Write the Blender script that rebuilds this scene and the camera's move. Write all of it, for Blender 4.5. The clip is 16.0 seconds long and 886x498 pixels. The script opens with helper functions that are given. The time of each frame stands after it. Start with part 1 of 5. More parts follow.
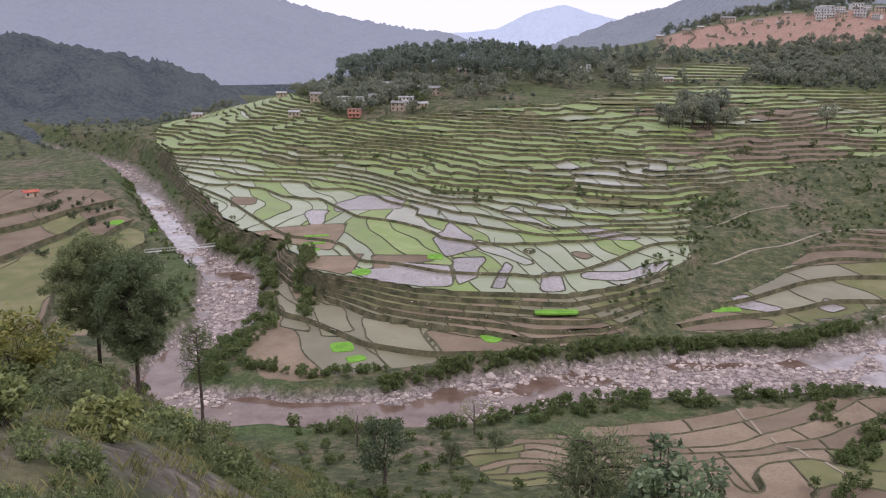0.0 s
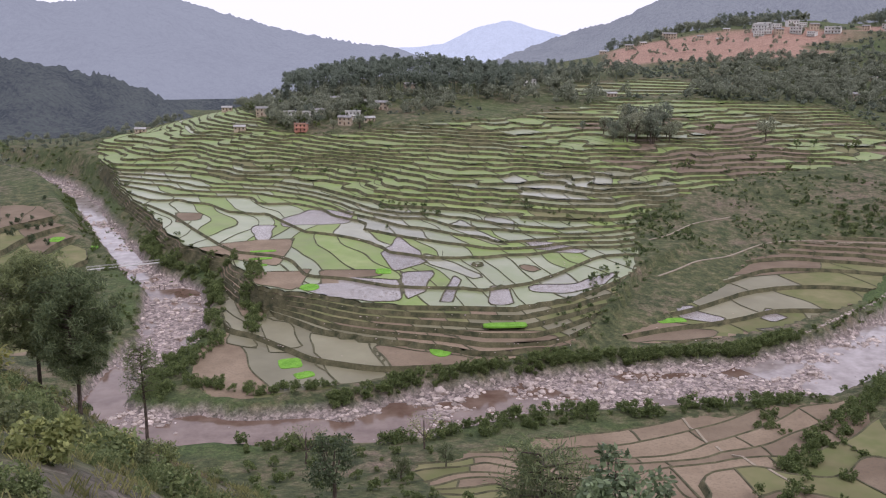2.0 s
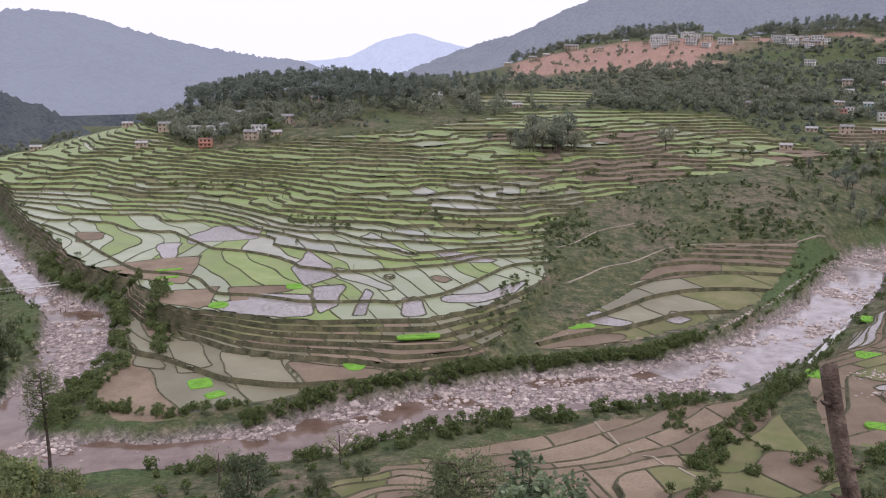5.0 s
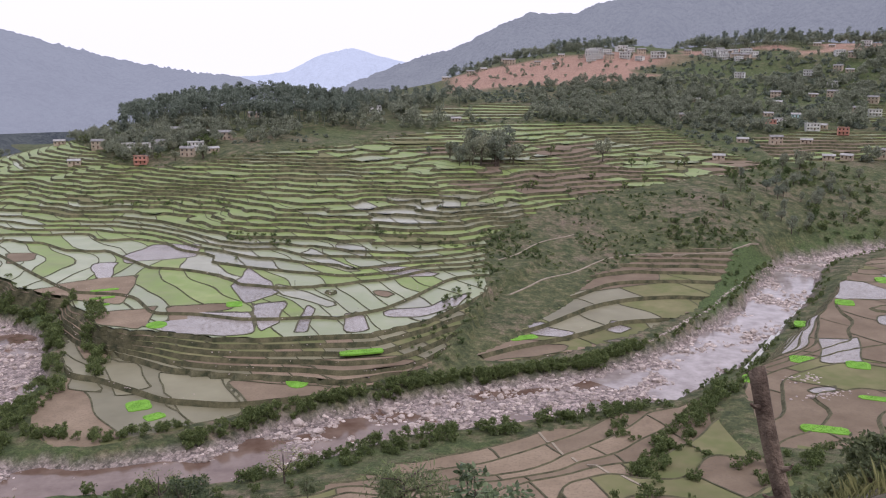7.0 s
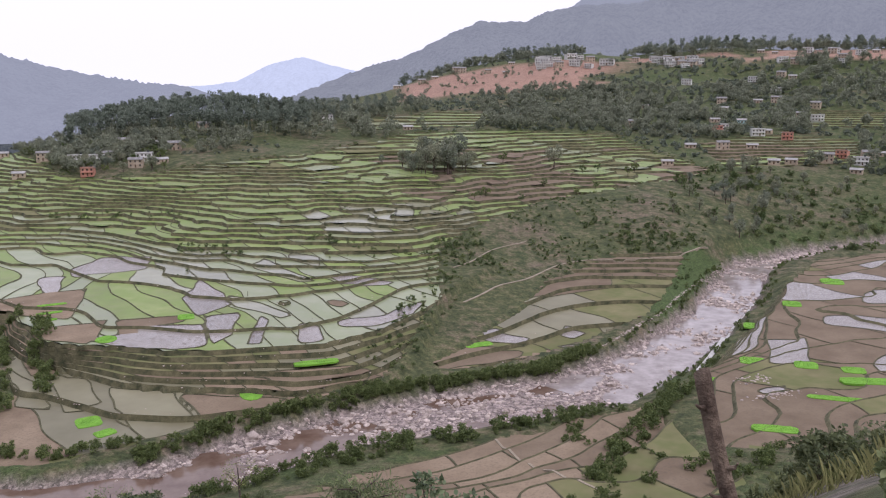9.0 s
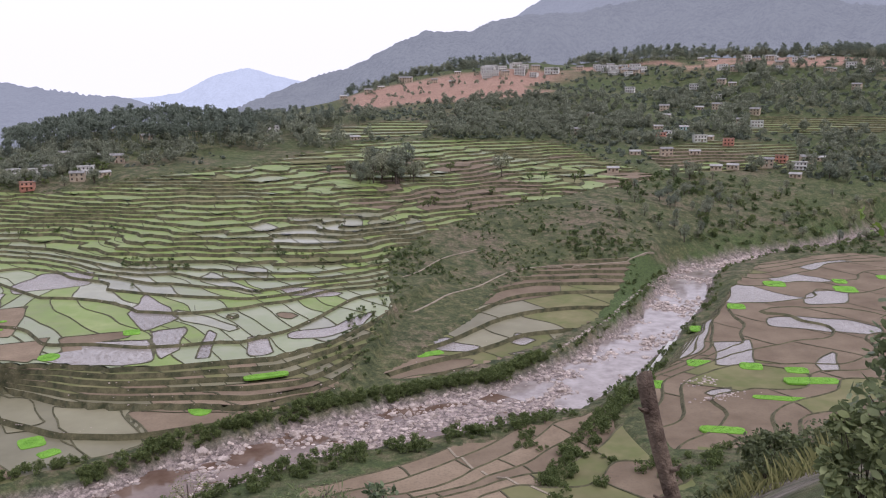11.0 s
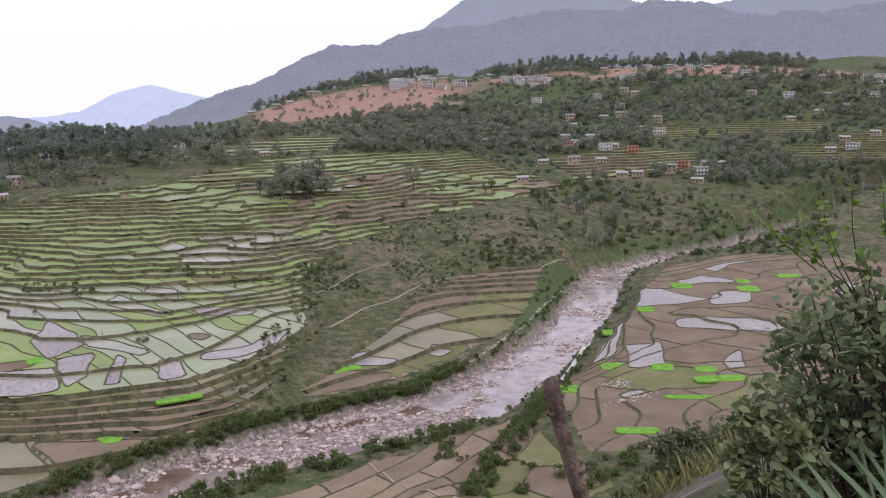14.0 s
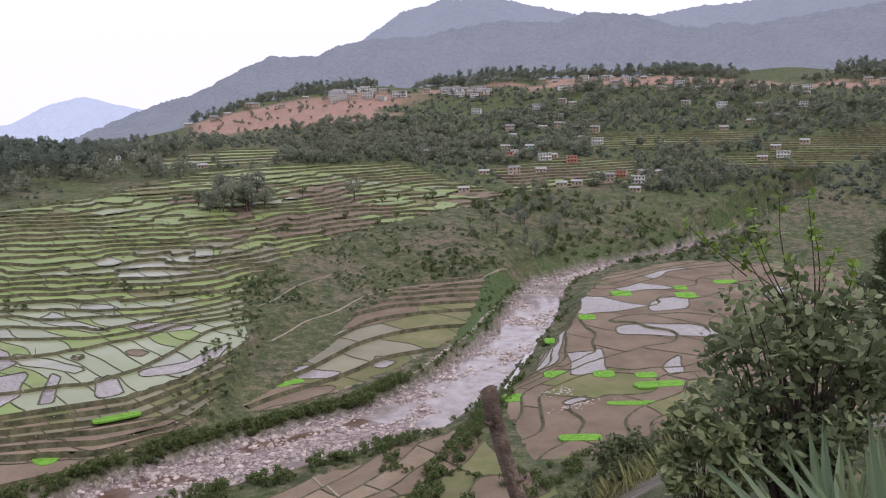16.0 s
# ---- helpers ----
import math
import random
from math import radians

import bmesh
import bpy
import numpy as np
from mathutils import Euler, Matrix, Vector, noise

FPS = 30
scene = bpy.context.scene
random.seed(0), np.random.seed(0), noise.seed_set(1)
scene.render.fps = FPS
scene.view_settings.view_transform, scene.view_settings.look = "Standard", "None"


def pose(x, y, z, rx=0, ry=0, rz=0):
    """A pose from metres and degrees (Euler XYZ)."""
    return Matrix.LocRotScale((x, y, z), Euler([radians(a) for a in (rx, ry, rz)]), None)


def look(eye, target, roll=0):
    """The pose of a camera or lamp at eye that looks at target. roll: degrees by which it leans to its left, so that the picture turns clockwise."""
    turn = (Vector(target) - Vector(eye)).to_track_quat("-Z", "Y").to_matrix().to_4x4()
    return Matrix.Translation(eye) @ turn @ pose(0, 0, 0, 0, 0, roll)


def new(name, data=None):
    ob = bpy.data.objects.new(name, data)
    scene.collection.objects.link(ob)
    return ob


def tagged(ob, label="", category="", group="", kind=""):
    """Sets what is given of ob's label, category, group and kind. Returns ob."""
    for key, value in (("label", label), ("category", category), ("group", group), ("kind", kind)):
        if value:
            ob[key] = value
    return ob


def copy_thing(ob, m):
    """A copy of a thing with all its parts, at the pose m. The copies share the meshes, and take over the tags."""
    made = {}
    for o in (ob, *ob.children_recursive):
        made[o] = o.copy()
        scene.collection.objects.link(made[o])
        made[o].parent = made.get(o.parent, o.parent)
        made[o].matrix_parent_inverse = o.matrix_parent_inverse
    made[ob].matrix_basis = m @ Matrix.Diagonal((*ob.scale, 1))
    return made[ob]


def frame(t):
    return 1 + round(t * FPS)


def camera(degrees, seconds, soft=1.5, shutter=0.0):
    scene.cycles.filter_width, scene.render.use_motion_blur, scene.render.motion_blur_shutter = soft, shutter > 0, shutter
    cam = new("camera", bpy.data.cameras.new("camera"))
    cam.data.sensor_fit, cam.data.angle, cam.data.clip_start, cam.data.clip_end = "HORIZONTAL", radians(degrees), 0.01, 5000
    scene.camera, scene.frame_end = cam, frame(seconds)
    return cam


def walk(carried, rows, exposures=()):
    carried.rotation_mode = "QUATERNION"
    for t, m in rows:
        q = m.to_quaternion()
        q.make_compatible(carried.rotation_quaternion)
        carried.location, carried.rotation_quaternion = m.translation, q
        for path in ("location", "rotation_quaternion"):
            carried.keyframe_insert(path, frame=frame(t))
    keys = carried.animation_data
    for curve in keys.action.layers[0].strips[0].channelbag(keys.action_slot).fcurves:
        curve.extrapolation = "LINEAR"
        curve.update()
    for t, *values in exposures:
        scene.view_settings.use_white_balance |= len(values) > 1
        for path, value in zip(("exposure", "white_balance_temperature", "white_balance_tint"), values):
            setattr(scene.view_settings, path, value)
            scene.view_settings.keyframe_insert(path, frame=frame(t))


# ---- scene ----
# ---- camera and its turn ----
TURNS = [
    (0.0, 75.00, 0.00, 0.00),
    (0.5, 75.21, -0.03, -0.60),
    (1.0, 75.49, -0.12, -1.44),
    (1.5, 75.73, -0.25, -2.32),
    (2.0, 75.89, -0.30, -3.25),
    (2.5, 76.02, -0.27, -4.08),
    (3.0, 76.15, -0.15, -4.93),
    (3.5, 76.25, -0.19, -5.76),
    (4.0, 76.37, -0.37, -6.78),
    (4.5, 76.50, -0.30, -7.79),
    (5.0, 76.66, -0.11, -8.99),
    (7.5, 77.66, 0.06, -13.55),
    (8.0, 77.73, 0.03, -14.29),
    (8.5, 77.87, 0.19, -14.95),
    (9.0, 78.03, 0.37, -15.77),
    (11.5, 78.69, 0.80, -19.90),
    (12.0, 78.79, 0.90, -20.74),
    (12.5, 78.84, 0.99, -21.58),
    (13.0, 78.92, 1.14, -22.65),
    (13.5, 79.05, 1.40, -23.69),
    (14.0, 79.25, 1.57, -24.69),
    (14.5, 79.43, 1.52, -25.54),
    (15.0, 79.58, 1.53, -26.47),
    (15.5, 79.69, 1.69, -27.41),
    (16.0, 79.82, 1.68, -28.38),
]


def eye(t):
    """The filmer shifts a little to the side while turning."""
    s = 0.0146 * t
    return (0.85 * s, -0.53 * s, 90.0)


cam = camera(51.5, 16.0, soft=1.1)
walk(cam, [(t, pose(*eye(t), rx, ry, rz)) for t, rx, ry, rz in TURNS], [(0.0, 0.29, 5980, 22), (16.0, 0.29, 5950, 21)])

# ---- light: bright hazy overcast ----
SUN_ELEV, SUN_AZ = 52.0, 150.0
world = bpy.data.worlds.new("hazy_sky")
scene.world = world
world.use_nodes = True
nt = world.node_tree
bg = nt.nodes["Background"]
sky = nt.nodes.new("ShaderNodeTexSky")
sky.sky_type = "NISHITA"
sky.sun_disc = False
sky.sun_elevation = radians(SUN_ELEV)
sky.sun_rotation = radians(SUN_AZ)
sky.dust_density, sky.air_density, sky.ozone_density = 6.0, 1.5, 1.0
veil = nt.nodes.new("ShaderNodeMixRGB")
veil.inputs["Fac"].default_value = 0.85
veil.inputs[2].default_value = (9.6, 9.5, 9.9, 1)
nt.links.new(sky.outputs[0], veil.inputs[1])
nt.links.new(veil.outputs[0], bg.inputs["Color"])
bg.inputs["Strength"].default_value = 0.10
lamp = bpy.data.lights.new("sun", "SUN")
lamp.energy, lamp.angle, lamp.color = 0.9, radians(14), (1.0, 0.96, 0.9)
sun = new("sun", lamp)
_a, _e = radians(SUN_AZ), radians(SUN_ELEV)
sun.matrix_world = look((0, 0, 400), (-math.sin(_a) * math.cos(_e), -math.cos(_a) * math.cos(_e), 400 - math.sin(_e)))


# ---- materials ----
def ramp(nt, fac, stops):
    r = nt.nodes.new("ShaderNodeValToRGB")
    el = r.color_ramp.elements
    while len(el) < len(stops):
        el.new(0.5)
    for e, (p, c) in zip(el, stops):
        e.position, e.color = p, (*c, 1)
    nt.links.new(fac, r.inputs["Fac"])
    return r.outputs["Color"]


def noise_tex(nt, scale, detail=4.0, rough=0.6, vec=None):
    n = nt.nodes.new("ShaderNodeTexNoise")
    n.inputs["Scale"].default_value, n.inputs["Detail"].default_value, n.inputs["Roughness"].default_value = scale, detail, rough
    if vec is None:
        g = nt.nodes.new("ShaderNodeNewGeometry")
        vec = g.outputs["Position"]
    nt.links.new(vec, n.inputs["Vector"])
    return n.outputs["Fac"]


def mix(nt, fac, a, b, mode="MIX"):
    m = nt.nodes.new("ShaderNodeMixRGB")
    m.blend_type = mode
    for sock, v in ((m.inputs[0], fac), (m.inputs[1], a), (m.inputs[2], b)):
        if isinstance(v, (int, float)):
            sock.default_value = v
        elif isinstance(v, tuple):
            sock.default_value = (*v, 1)
        else:
            nt.links.new(v, sock)
    return m.outputs[0]


def bump(nt, fac, strength, dist):
    b = nt.nodes.new("ShaderNodeBump")
    b.inputs["Strength"].default_value, b.inputs["Distance"].default_value = strength, dist
    nt.links.new(fac, b.inputs["Height"])
    return b.outputs["Normal"]


def base_material(name, rough=0.9, spec=0.3):
    m = bpy.data.materials.new(name)
    m.use_nodes = True
    p = m.node_tree.nodes["Principled BSDF"]
    p.inputs["Roughness"].default_value = rough
    p.inputs["Specular IOR Level"].default_value = spec
    return m, m.node_tree, p


def varied(name, dark, light, scale=0.4, fine=6.0, rough=0.9, spec=0.3, bmp=0.4, dist=0.1, rnd=0.0, island=0.0):
    """A surface with colour variation at two scales, relief, and a shift from piece to piece."""
    m, nt, p = base_material(name, rough, spec)
    a, b = noise_tex(nt, scale), noise_tex(nt, fine, 3.0)
    c = ramp(nt, a, [(0.32, dark), (0.68, light)])
    c = mix(nt, 0.35, c, ramp(nt, b, [(0.3, (0.25, 0.25, 0.25)), (0.7, (0.75, 0.75, 0.75))]), "OVERLAY")
    if rnd or island:
        src = nt.nodes.new("ShaderNodeObjectInfo").outputs["Random"] if rnd else nt.nodes.new("ShaderNodeNewGeometry").outputs["Random Per Island"]
        k = rnd or island
        c = mix(nt, 1.0, c, ramp(nt, src, [(0.0, (1 - k, 1 - k, 1 - k)), (1.0, (1 + k, 1 + k, 1 + k))]), "MULTIPLY")
    nt.links.new(c, p.inputs["Base Color"])
    if bmp:
        nt.links.new(bump(nt, b, bmp, dist), p.inputs["Normal"])
    return m


def ground_material():
    """Grass, dry soil, pale river gravel and red cut earth, laid out by the masks on the mesh."""
    m, nt, p = base_material("ground_soil_and_grass", 0.95, 0.2)
    at = nt.nodes.new("ShaderNodeAttribute")
    at.attribute_name = "cover"
    sep = nt.nodes.new("ShaderNodeSeparateColor")
    nt.links.new(at.outputs["Color"], sep.inputs[0])
    big, mid, fine = noise_tex(nt, 0.03, 5), noise_tex(nt, 0.25, 5, 0.65), noise_tex(nt, 2.2, 4, 0.7)
    grass = ramp(nt, mid, [(0.3, (0.035, 0.045, 0.022)), (0.5, (0.075, 0.085, 0.038)), (0.72, (0.16, 0.145, 0.075))])
    soil = ramp(nt, fine, [(0.3, (0.11, 0.085, 0.06)), (0.7, (0.21, 0.165, 0.12))])
    thresh = ramp(nt, mix(nt, 0.5, big, mid), [(0.50, (0, 0, 0)), (0.64, (1, 1, 1))])
    c = mix(nt, thresh, grass, soil)
    lush = ramp(nt, fine, [(0.3, (0.035, 0.055, 0.02)), (0.7, (0.095, 0.135, 0.045))])
    c = mix(nt, sep.outputs["Blue"], c, lush)
    v = nt.nodes.new("ShaderNodeTexVoronoi")
    v.inputs["Scale"].default_value = 1.1
    g = nt.nodes.new("ShaderNodeNewGeometry")
    nt.links.new(g.outputs["Position"], v.inputs["Vector"])
    stone = ramp(nt, fine, [(0.25, (0.12, 0.095, 0.085)), (0.75, (0.37, 0.305, 0.28))])
    grey = nt.nodes.new("ShaderNodeRGBToBW")
    nt.links.new(v.outputs["Color"], grey.inputs[0])
    stone = mix(nt, 0.7, stone, ramp(nt, grey.outputs[0], [(0.2, (0.22, 0.22, 0.22)), (0.8, (0.78, 0.78, 0.78))]), "OVERLAY")
    c = mix(nt, sep.outputs["Red"], c, stone)
    earth = ramp(nt, mix(nt, 0.5, mid, fine), [(0.3, (0.21, 0.12, 0.088)), (0.7, (0.40, 0.265, 0.20))])
    c = mix(nt, sep.outputs["Green"], c, earth)
    bare = ramp(nt, mid, [(0.3, (0.05, 0.032, 0.024)), (0.5, (0.12, 0.08, 0.06)), (0.72, (0.25, 0.19, 0.145))])
    c = mix(nt, at.outputs["Alpha"], c, bare)
    grit = noise_tex(nt, 0.9, 8, 0.8)
    c = mix(nt, 0.75, c, ramp(nt, grit, [(0.36, (0.2, 0.2, 0.2)), (0.64, (0.8, 0.8, 0.8))]), "OVERLAY")
    nt.links.new(c, p.inputs["Base Color"])
    nt.links.new(bump(nt, mix(nt, 0.5, fine, grit), 0.8, 0.4), p.inputs["Normal"])
    return m


def paddy_material(name, wet_dark, wet_light, rough, clods=0.0, spec=0.5, green=None, gscale=0.12):
    """Flooded or muddy field: silty water with a broad tone change, clods or seedlings standing through it."""
    m, nt, p = base_material(name, rough, spec)
    a, b = noise_tex(nt, 0.09, 3), noise_tex(nt, 1.6, 3, 0.7)
    c = ramp(nt, a, [(0.3, wet_dark), (0.7, wet_light)])
    info = nt.nodes.new("ShaderNodeObjectInfo")
    c = mix(nt, 1.0, c, ramp(nt, info.outputs["Random"], [(0, (0.82, 0.82, 0.8)), (1, (1.15, 1.15, 1.12))]), "MULTIPLY")
    if green:
        c = mix(nt, ramp(nt, noise_tex(nt, gscale, 3), [(0.35, (0.1, 0.1, 0.1)), (0.65, (0.8, 0.8, 0.8))]), c, green)
    if clods:
        lump = ramp(nt, b, [(0.5, (0, 0, 0)), (0.62, (1, 1, 1))])
        c = mix(nt, mix(nt, 1.0, lump, (clods, clods, clods), "MULTIPLY"), c, (0.11, 0.085, 0.065))
        r = nt.nodes.new("ShaderNodeMapRange")
        r.inputs["To Min"].default_value, r.inputs["To Max"].default_value = rough, 0.85
        nt.links.new(lump, r.inputs["Value"])
        nt.links.new(r.outputs[0], p.inputs["Roughness"])
        nt.links.new(bump(nt, b, 0.5 * clods, 0.1), p.inputs["Normal"])
    else:
        nt.links.new(bump(nt, b, 0.06, 0.02), p.inputs["Normal"])
    nt.links.new(c, p.inputs["Base Color"])
    return m


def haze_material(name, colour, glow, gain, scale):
    """Far wooded mountainside with valley haze painted in as colour and emission."""
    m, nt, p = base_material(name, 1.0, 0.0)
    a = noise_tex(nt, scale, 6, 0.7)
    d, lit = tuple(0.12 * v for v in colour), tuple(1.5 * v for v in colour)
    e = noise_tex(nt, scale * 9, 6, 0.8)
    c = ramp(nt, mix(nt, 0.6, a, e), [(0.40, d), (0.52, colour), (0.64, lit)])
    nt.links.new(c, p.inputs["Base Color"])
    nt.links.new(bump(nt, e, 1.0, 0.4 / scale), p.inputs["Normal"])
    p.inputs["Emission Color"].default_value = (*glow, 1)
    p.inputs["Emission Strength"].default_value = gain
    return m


M_GROUND = ground_material()
M_RISER = varied("terrace_bank_grass_and_earth", (0.04, 0.045, 0.021), (0.15, 0.134, 0.074), 0.35, 3.0, bmp=0.6, dist=0.2)
M_BUND = varied("mud_bund", (0.05, 0.05, 0.026), (0.13, 0.12, 0.066), 0.5, 4.0, bmp=0.4)
M_SILT = paddy_material("silty_water", (0.19, 0.19, 0.12), (0.26, 0.26, 0.17), 0.2)
M_RICE = paddy_material("flooded_young_rice", (0.205, 0.22, 0.125), (0.27, 0.285, 0.165), 0.28, green=(0.18, 0.22, 0.08), spec=0.4)
M_RICE2 = paddy_material("dense_young_rice", (0.175, 0.21, 0.07), (0.26, 0.295, 0.11), 0.5, green=(0.17, 0.25, 0.045), spec=0.3)
M_MUD = paddy_material("puddled_mud", (0.215, 0.19, 0.172), (0.30, 0.27, 0.25), 0.16, clods=0.8)
M_SOIL = paddy_material("ploughed_soil", (0.17, 0.125, 0.085), (0.26, 0.20, 0.14), 0.9, clods=0.35, spec=0.2)
M_STUBBLE = paddy_material("dry_stubble_grass", (0.15, 0.14, 0.07), (0.25, 0.22, 0.12), 0.95, spec=0.2, green=(0.12, 0.14, 0.05))
M_SEED = varied("seedling_green", (0.13, 0.30, 0.03), (0.2, 0.42, 0.05), 0.5, 9.0, bmp=0.8, dist=0.15)
M_POND = paddy_material("olive_brown_pond_water", (0.165, 0.15, 0.09), (0.22, 0.205, 0.13), 0.5, spec=0.3)


# ---- landform ----
def lattice(i, j, seed):
    h = (i * 374761393 + j * 668265263 + seed * 982451653) & 0xFFFFFFFF
    h = ((h ^ (h >> 13)) * 1274126177) & 0xFFFFFFFF
    return ((h ^ (h >> 16)) & 0xFFFF) / 65535.0 * 2 - 1


def vnoise(x, y, cell, seed=0):
    x, y = np.asarray(x, float) / cell, np.asarray(y, float) / cell
    i, j = np.floor(x).astype(np.int64), np.floor(y).astype(np.int64)
    u, v = x - i, y - j
    u, v = u * u * (3 - 2 * u), v * v * (3 - 2 * v)
    a, b = lattice(i, j, seed), lattice(i + 1, j, seed)
    c, d = lattice(i, j + 1, seed), lattice(i + 1, j + 1, seed)
    return (a + (b - a) * u) * (1 - v) + (c + (d - c) * u) * v


def sstep(x, a, b):
    t = np.clip((np.asarray(x, float) - a) / (b - a), 0, 1)
    return t * t * (3 - 2 * t)


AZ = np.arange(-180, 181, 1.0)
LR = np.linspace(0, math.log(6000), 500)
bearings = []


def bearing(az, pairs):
    """Distance and height along one bearing from the camera, fitted to its view ahead."""
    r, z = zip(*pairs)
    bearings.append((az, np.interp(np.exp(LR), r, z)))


# heights chosen so slopes and crests fall right in the camera's view
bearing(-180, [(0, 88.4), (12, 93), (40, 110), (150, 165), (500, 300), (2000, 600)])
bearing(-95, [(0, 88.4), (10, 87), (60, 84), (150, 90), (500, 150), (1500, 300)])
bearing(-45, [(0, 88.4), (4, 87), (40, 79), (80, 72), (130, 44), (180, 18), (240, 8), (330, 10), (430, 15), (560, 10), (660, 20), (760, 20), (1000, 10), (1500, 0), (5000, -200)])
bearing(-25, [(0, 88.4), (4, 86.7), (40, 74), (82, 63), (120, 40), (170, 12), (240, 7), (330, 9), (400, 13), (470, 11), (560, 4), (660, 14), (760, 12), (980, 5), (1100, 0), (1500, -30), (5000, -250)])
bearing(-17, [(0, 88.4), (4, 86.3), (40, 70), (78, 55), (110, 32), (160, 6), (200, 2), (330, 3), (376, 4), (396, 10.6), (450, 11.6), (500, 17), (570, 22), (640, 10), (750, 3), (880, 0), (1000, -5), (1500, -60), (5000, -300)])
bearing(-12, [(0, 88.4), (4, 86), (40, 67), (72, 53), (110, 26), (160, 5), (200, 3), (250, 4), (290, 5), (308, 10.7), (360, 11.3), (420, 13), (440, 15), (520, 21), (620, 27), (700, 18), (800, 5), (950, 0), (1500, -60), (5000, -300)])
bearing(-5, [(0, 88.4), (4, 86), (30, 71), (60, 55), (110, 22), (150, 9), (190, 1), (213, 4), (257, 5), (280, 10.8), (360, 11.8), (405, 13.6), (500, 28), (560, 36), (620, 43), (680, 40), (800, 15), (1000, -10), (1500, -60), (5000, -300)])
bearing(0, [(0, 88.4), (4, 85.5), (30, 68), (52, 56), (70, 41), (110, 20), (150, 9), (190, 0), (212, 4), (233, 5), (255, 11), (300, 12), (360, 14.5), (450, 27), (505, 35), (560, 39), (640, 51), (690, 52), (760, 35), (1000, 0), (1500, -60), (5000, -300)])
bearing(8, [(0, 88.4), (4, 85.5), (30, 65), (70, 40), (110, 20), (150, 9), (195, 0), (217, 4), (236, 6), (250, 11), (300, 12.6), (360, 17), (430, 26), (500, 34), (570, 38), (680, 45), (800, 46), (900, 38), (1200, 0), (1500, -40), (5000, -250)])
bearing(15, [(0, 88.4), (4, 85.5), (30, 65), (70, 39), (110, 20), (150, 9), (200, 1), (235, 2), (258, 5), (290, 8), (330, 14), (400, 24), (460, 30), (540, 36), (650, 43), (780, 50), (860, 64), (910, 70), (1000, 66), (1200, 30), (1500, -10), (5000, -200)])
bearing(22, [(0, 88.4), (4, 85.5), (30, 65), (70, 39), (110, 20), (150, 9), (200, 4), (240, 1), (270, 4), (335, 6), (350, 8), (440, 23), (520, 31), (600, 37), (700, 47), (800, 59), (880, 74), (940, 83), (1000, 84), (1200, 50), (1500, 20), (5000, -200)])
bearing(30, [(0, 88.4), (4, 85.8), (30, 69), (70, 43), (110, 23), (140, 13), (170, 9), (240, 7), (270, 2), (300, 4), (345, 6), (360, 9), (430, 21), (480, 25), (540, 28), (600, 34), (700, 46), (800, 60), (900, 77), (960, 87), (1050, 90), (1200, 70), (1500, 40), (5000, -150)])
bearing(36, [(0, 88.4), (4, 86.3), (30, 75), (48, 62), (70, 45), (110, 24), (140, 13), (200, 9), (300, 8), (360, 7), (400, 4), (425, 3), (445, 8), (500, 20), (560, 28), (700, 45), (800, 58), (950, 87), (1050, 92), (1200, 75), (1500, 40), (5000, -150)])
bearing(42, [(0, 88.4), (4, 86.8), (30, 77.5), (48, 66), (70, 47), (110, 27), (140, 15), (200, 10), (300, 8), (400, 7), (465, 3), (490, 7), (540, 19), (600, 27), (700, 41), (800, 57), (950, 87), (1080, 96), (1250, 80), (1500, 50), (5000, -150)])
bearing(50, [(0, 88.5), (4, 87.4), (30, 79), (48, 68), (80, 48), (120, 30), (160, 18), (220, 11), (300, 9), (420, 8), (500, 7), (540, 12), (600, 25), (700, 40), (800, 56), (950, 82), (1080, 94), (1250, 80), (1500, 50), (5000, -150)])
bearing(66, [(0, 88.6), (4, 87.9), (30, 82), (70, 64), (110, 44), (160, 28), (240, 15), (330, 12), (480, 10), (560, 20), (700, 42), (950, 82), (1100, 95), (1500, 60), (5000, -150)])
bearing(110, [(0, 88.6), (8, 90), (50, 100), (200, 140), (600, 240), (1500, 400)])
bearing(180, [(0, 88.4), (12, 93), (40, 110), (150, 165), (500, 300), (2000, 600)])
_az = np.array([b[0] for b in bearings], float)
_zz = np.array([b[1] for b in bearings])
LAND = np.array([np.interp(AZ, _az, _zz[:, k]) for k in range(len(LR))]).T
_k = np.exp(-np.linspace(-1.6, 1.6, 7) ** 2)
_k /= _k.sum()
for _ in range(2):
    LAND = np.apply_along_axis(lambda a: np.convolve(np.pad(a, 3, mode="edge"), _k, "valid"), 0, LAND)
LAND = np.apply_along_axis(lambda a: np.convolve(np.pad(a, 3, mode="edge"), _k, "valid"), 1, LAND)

def inside(poly, x, y):
    x, y = np.asarray(x, float), np.asarray(y, float)
    r = np.zeros(x.shape, bool)
    for (ax, ay), (bx, by) in zip(poly, poly[1:] + poly[:1]):
        r ^= ((ay > y) != (by > y)) & (x < (bx - ax) * (y - ay) / (by - ay + 1e-12) + ax)
    return r


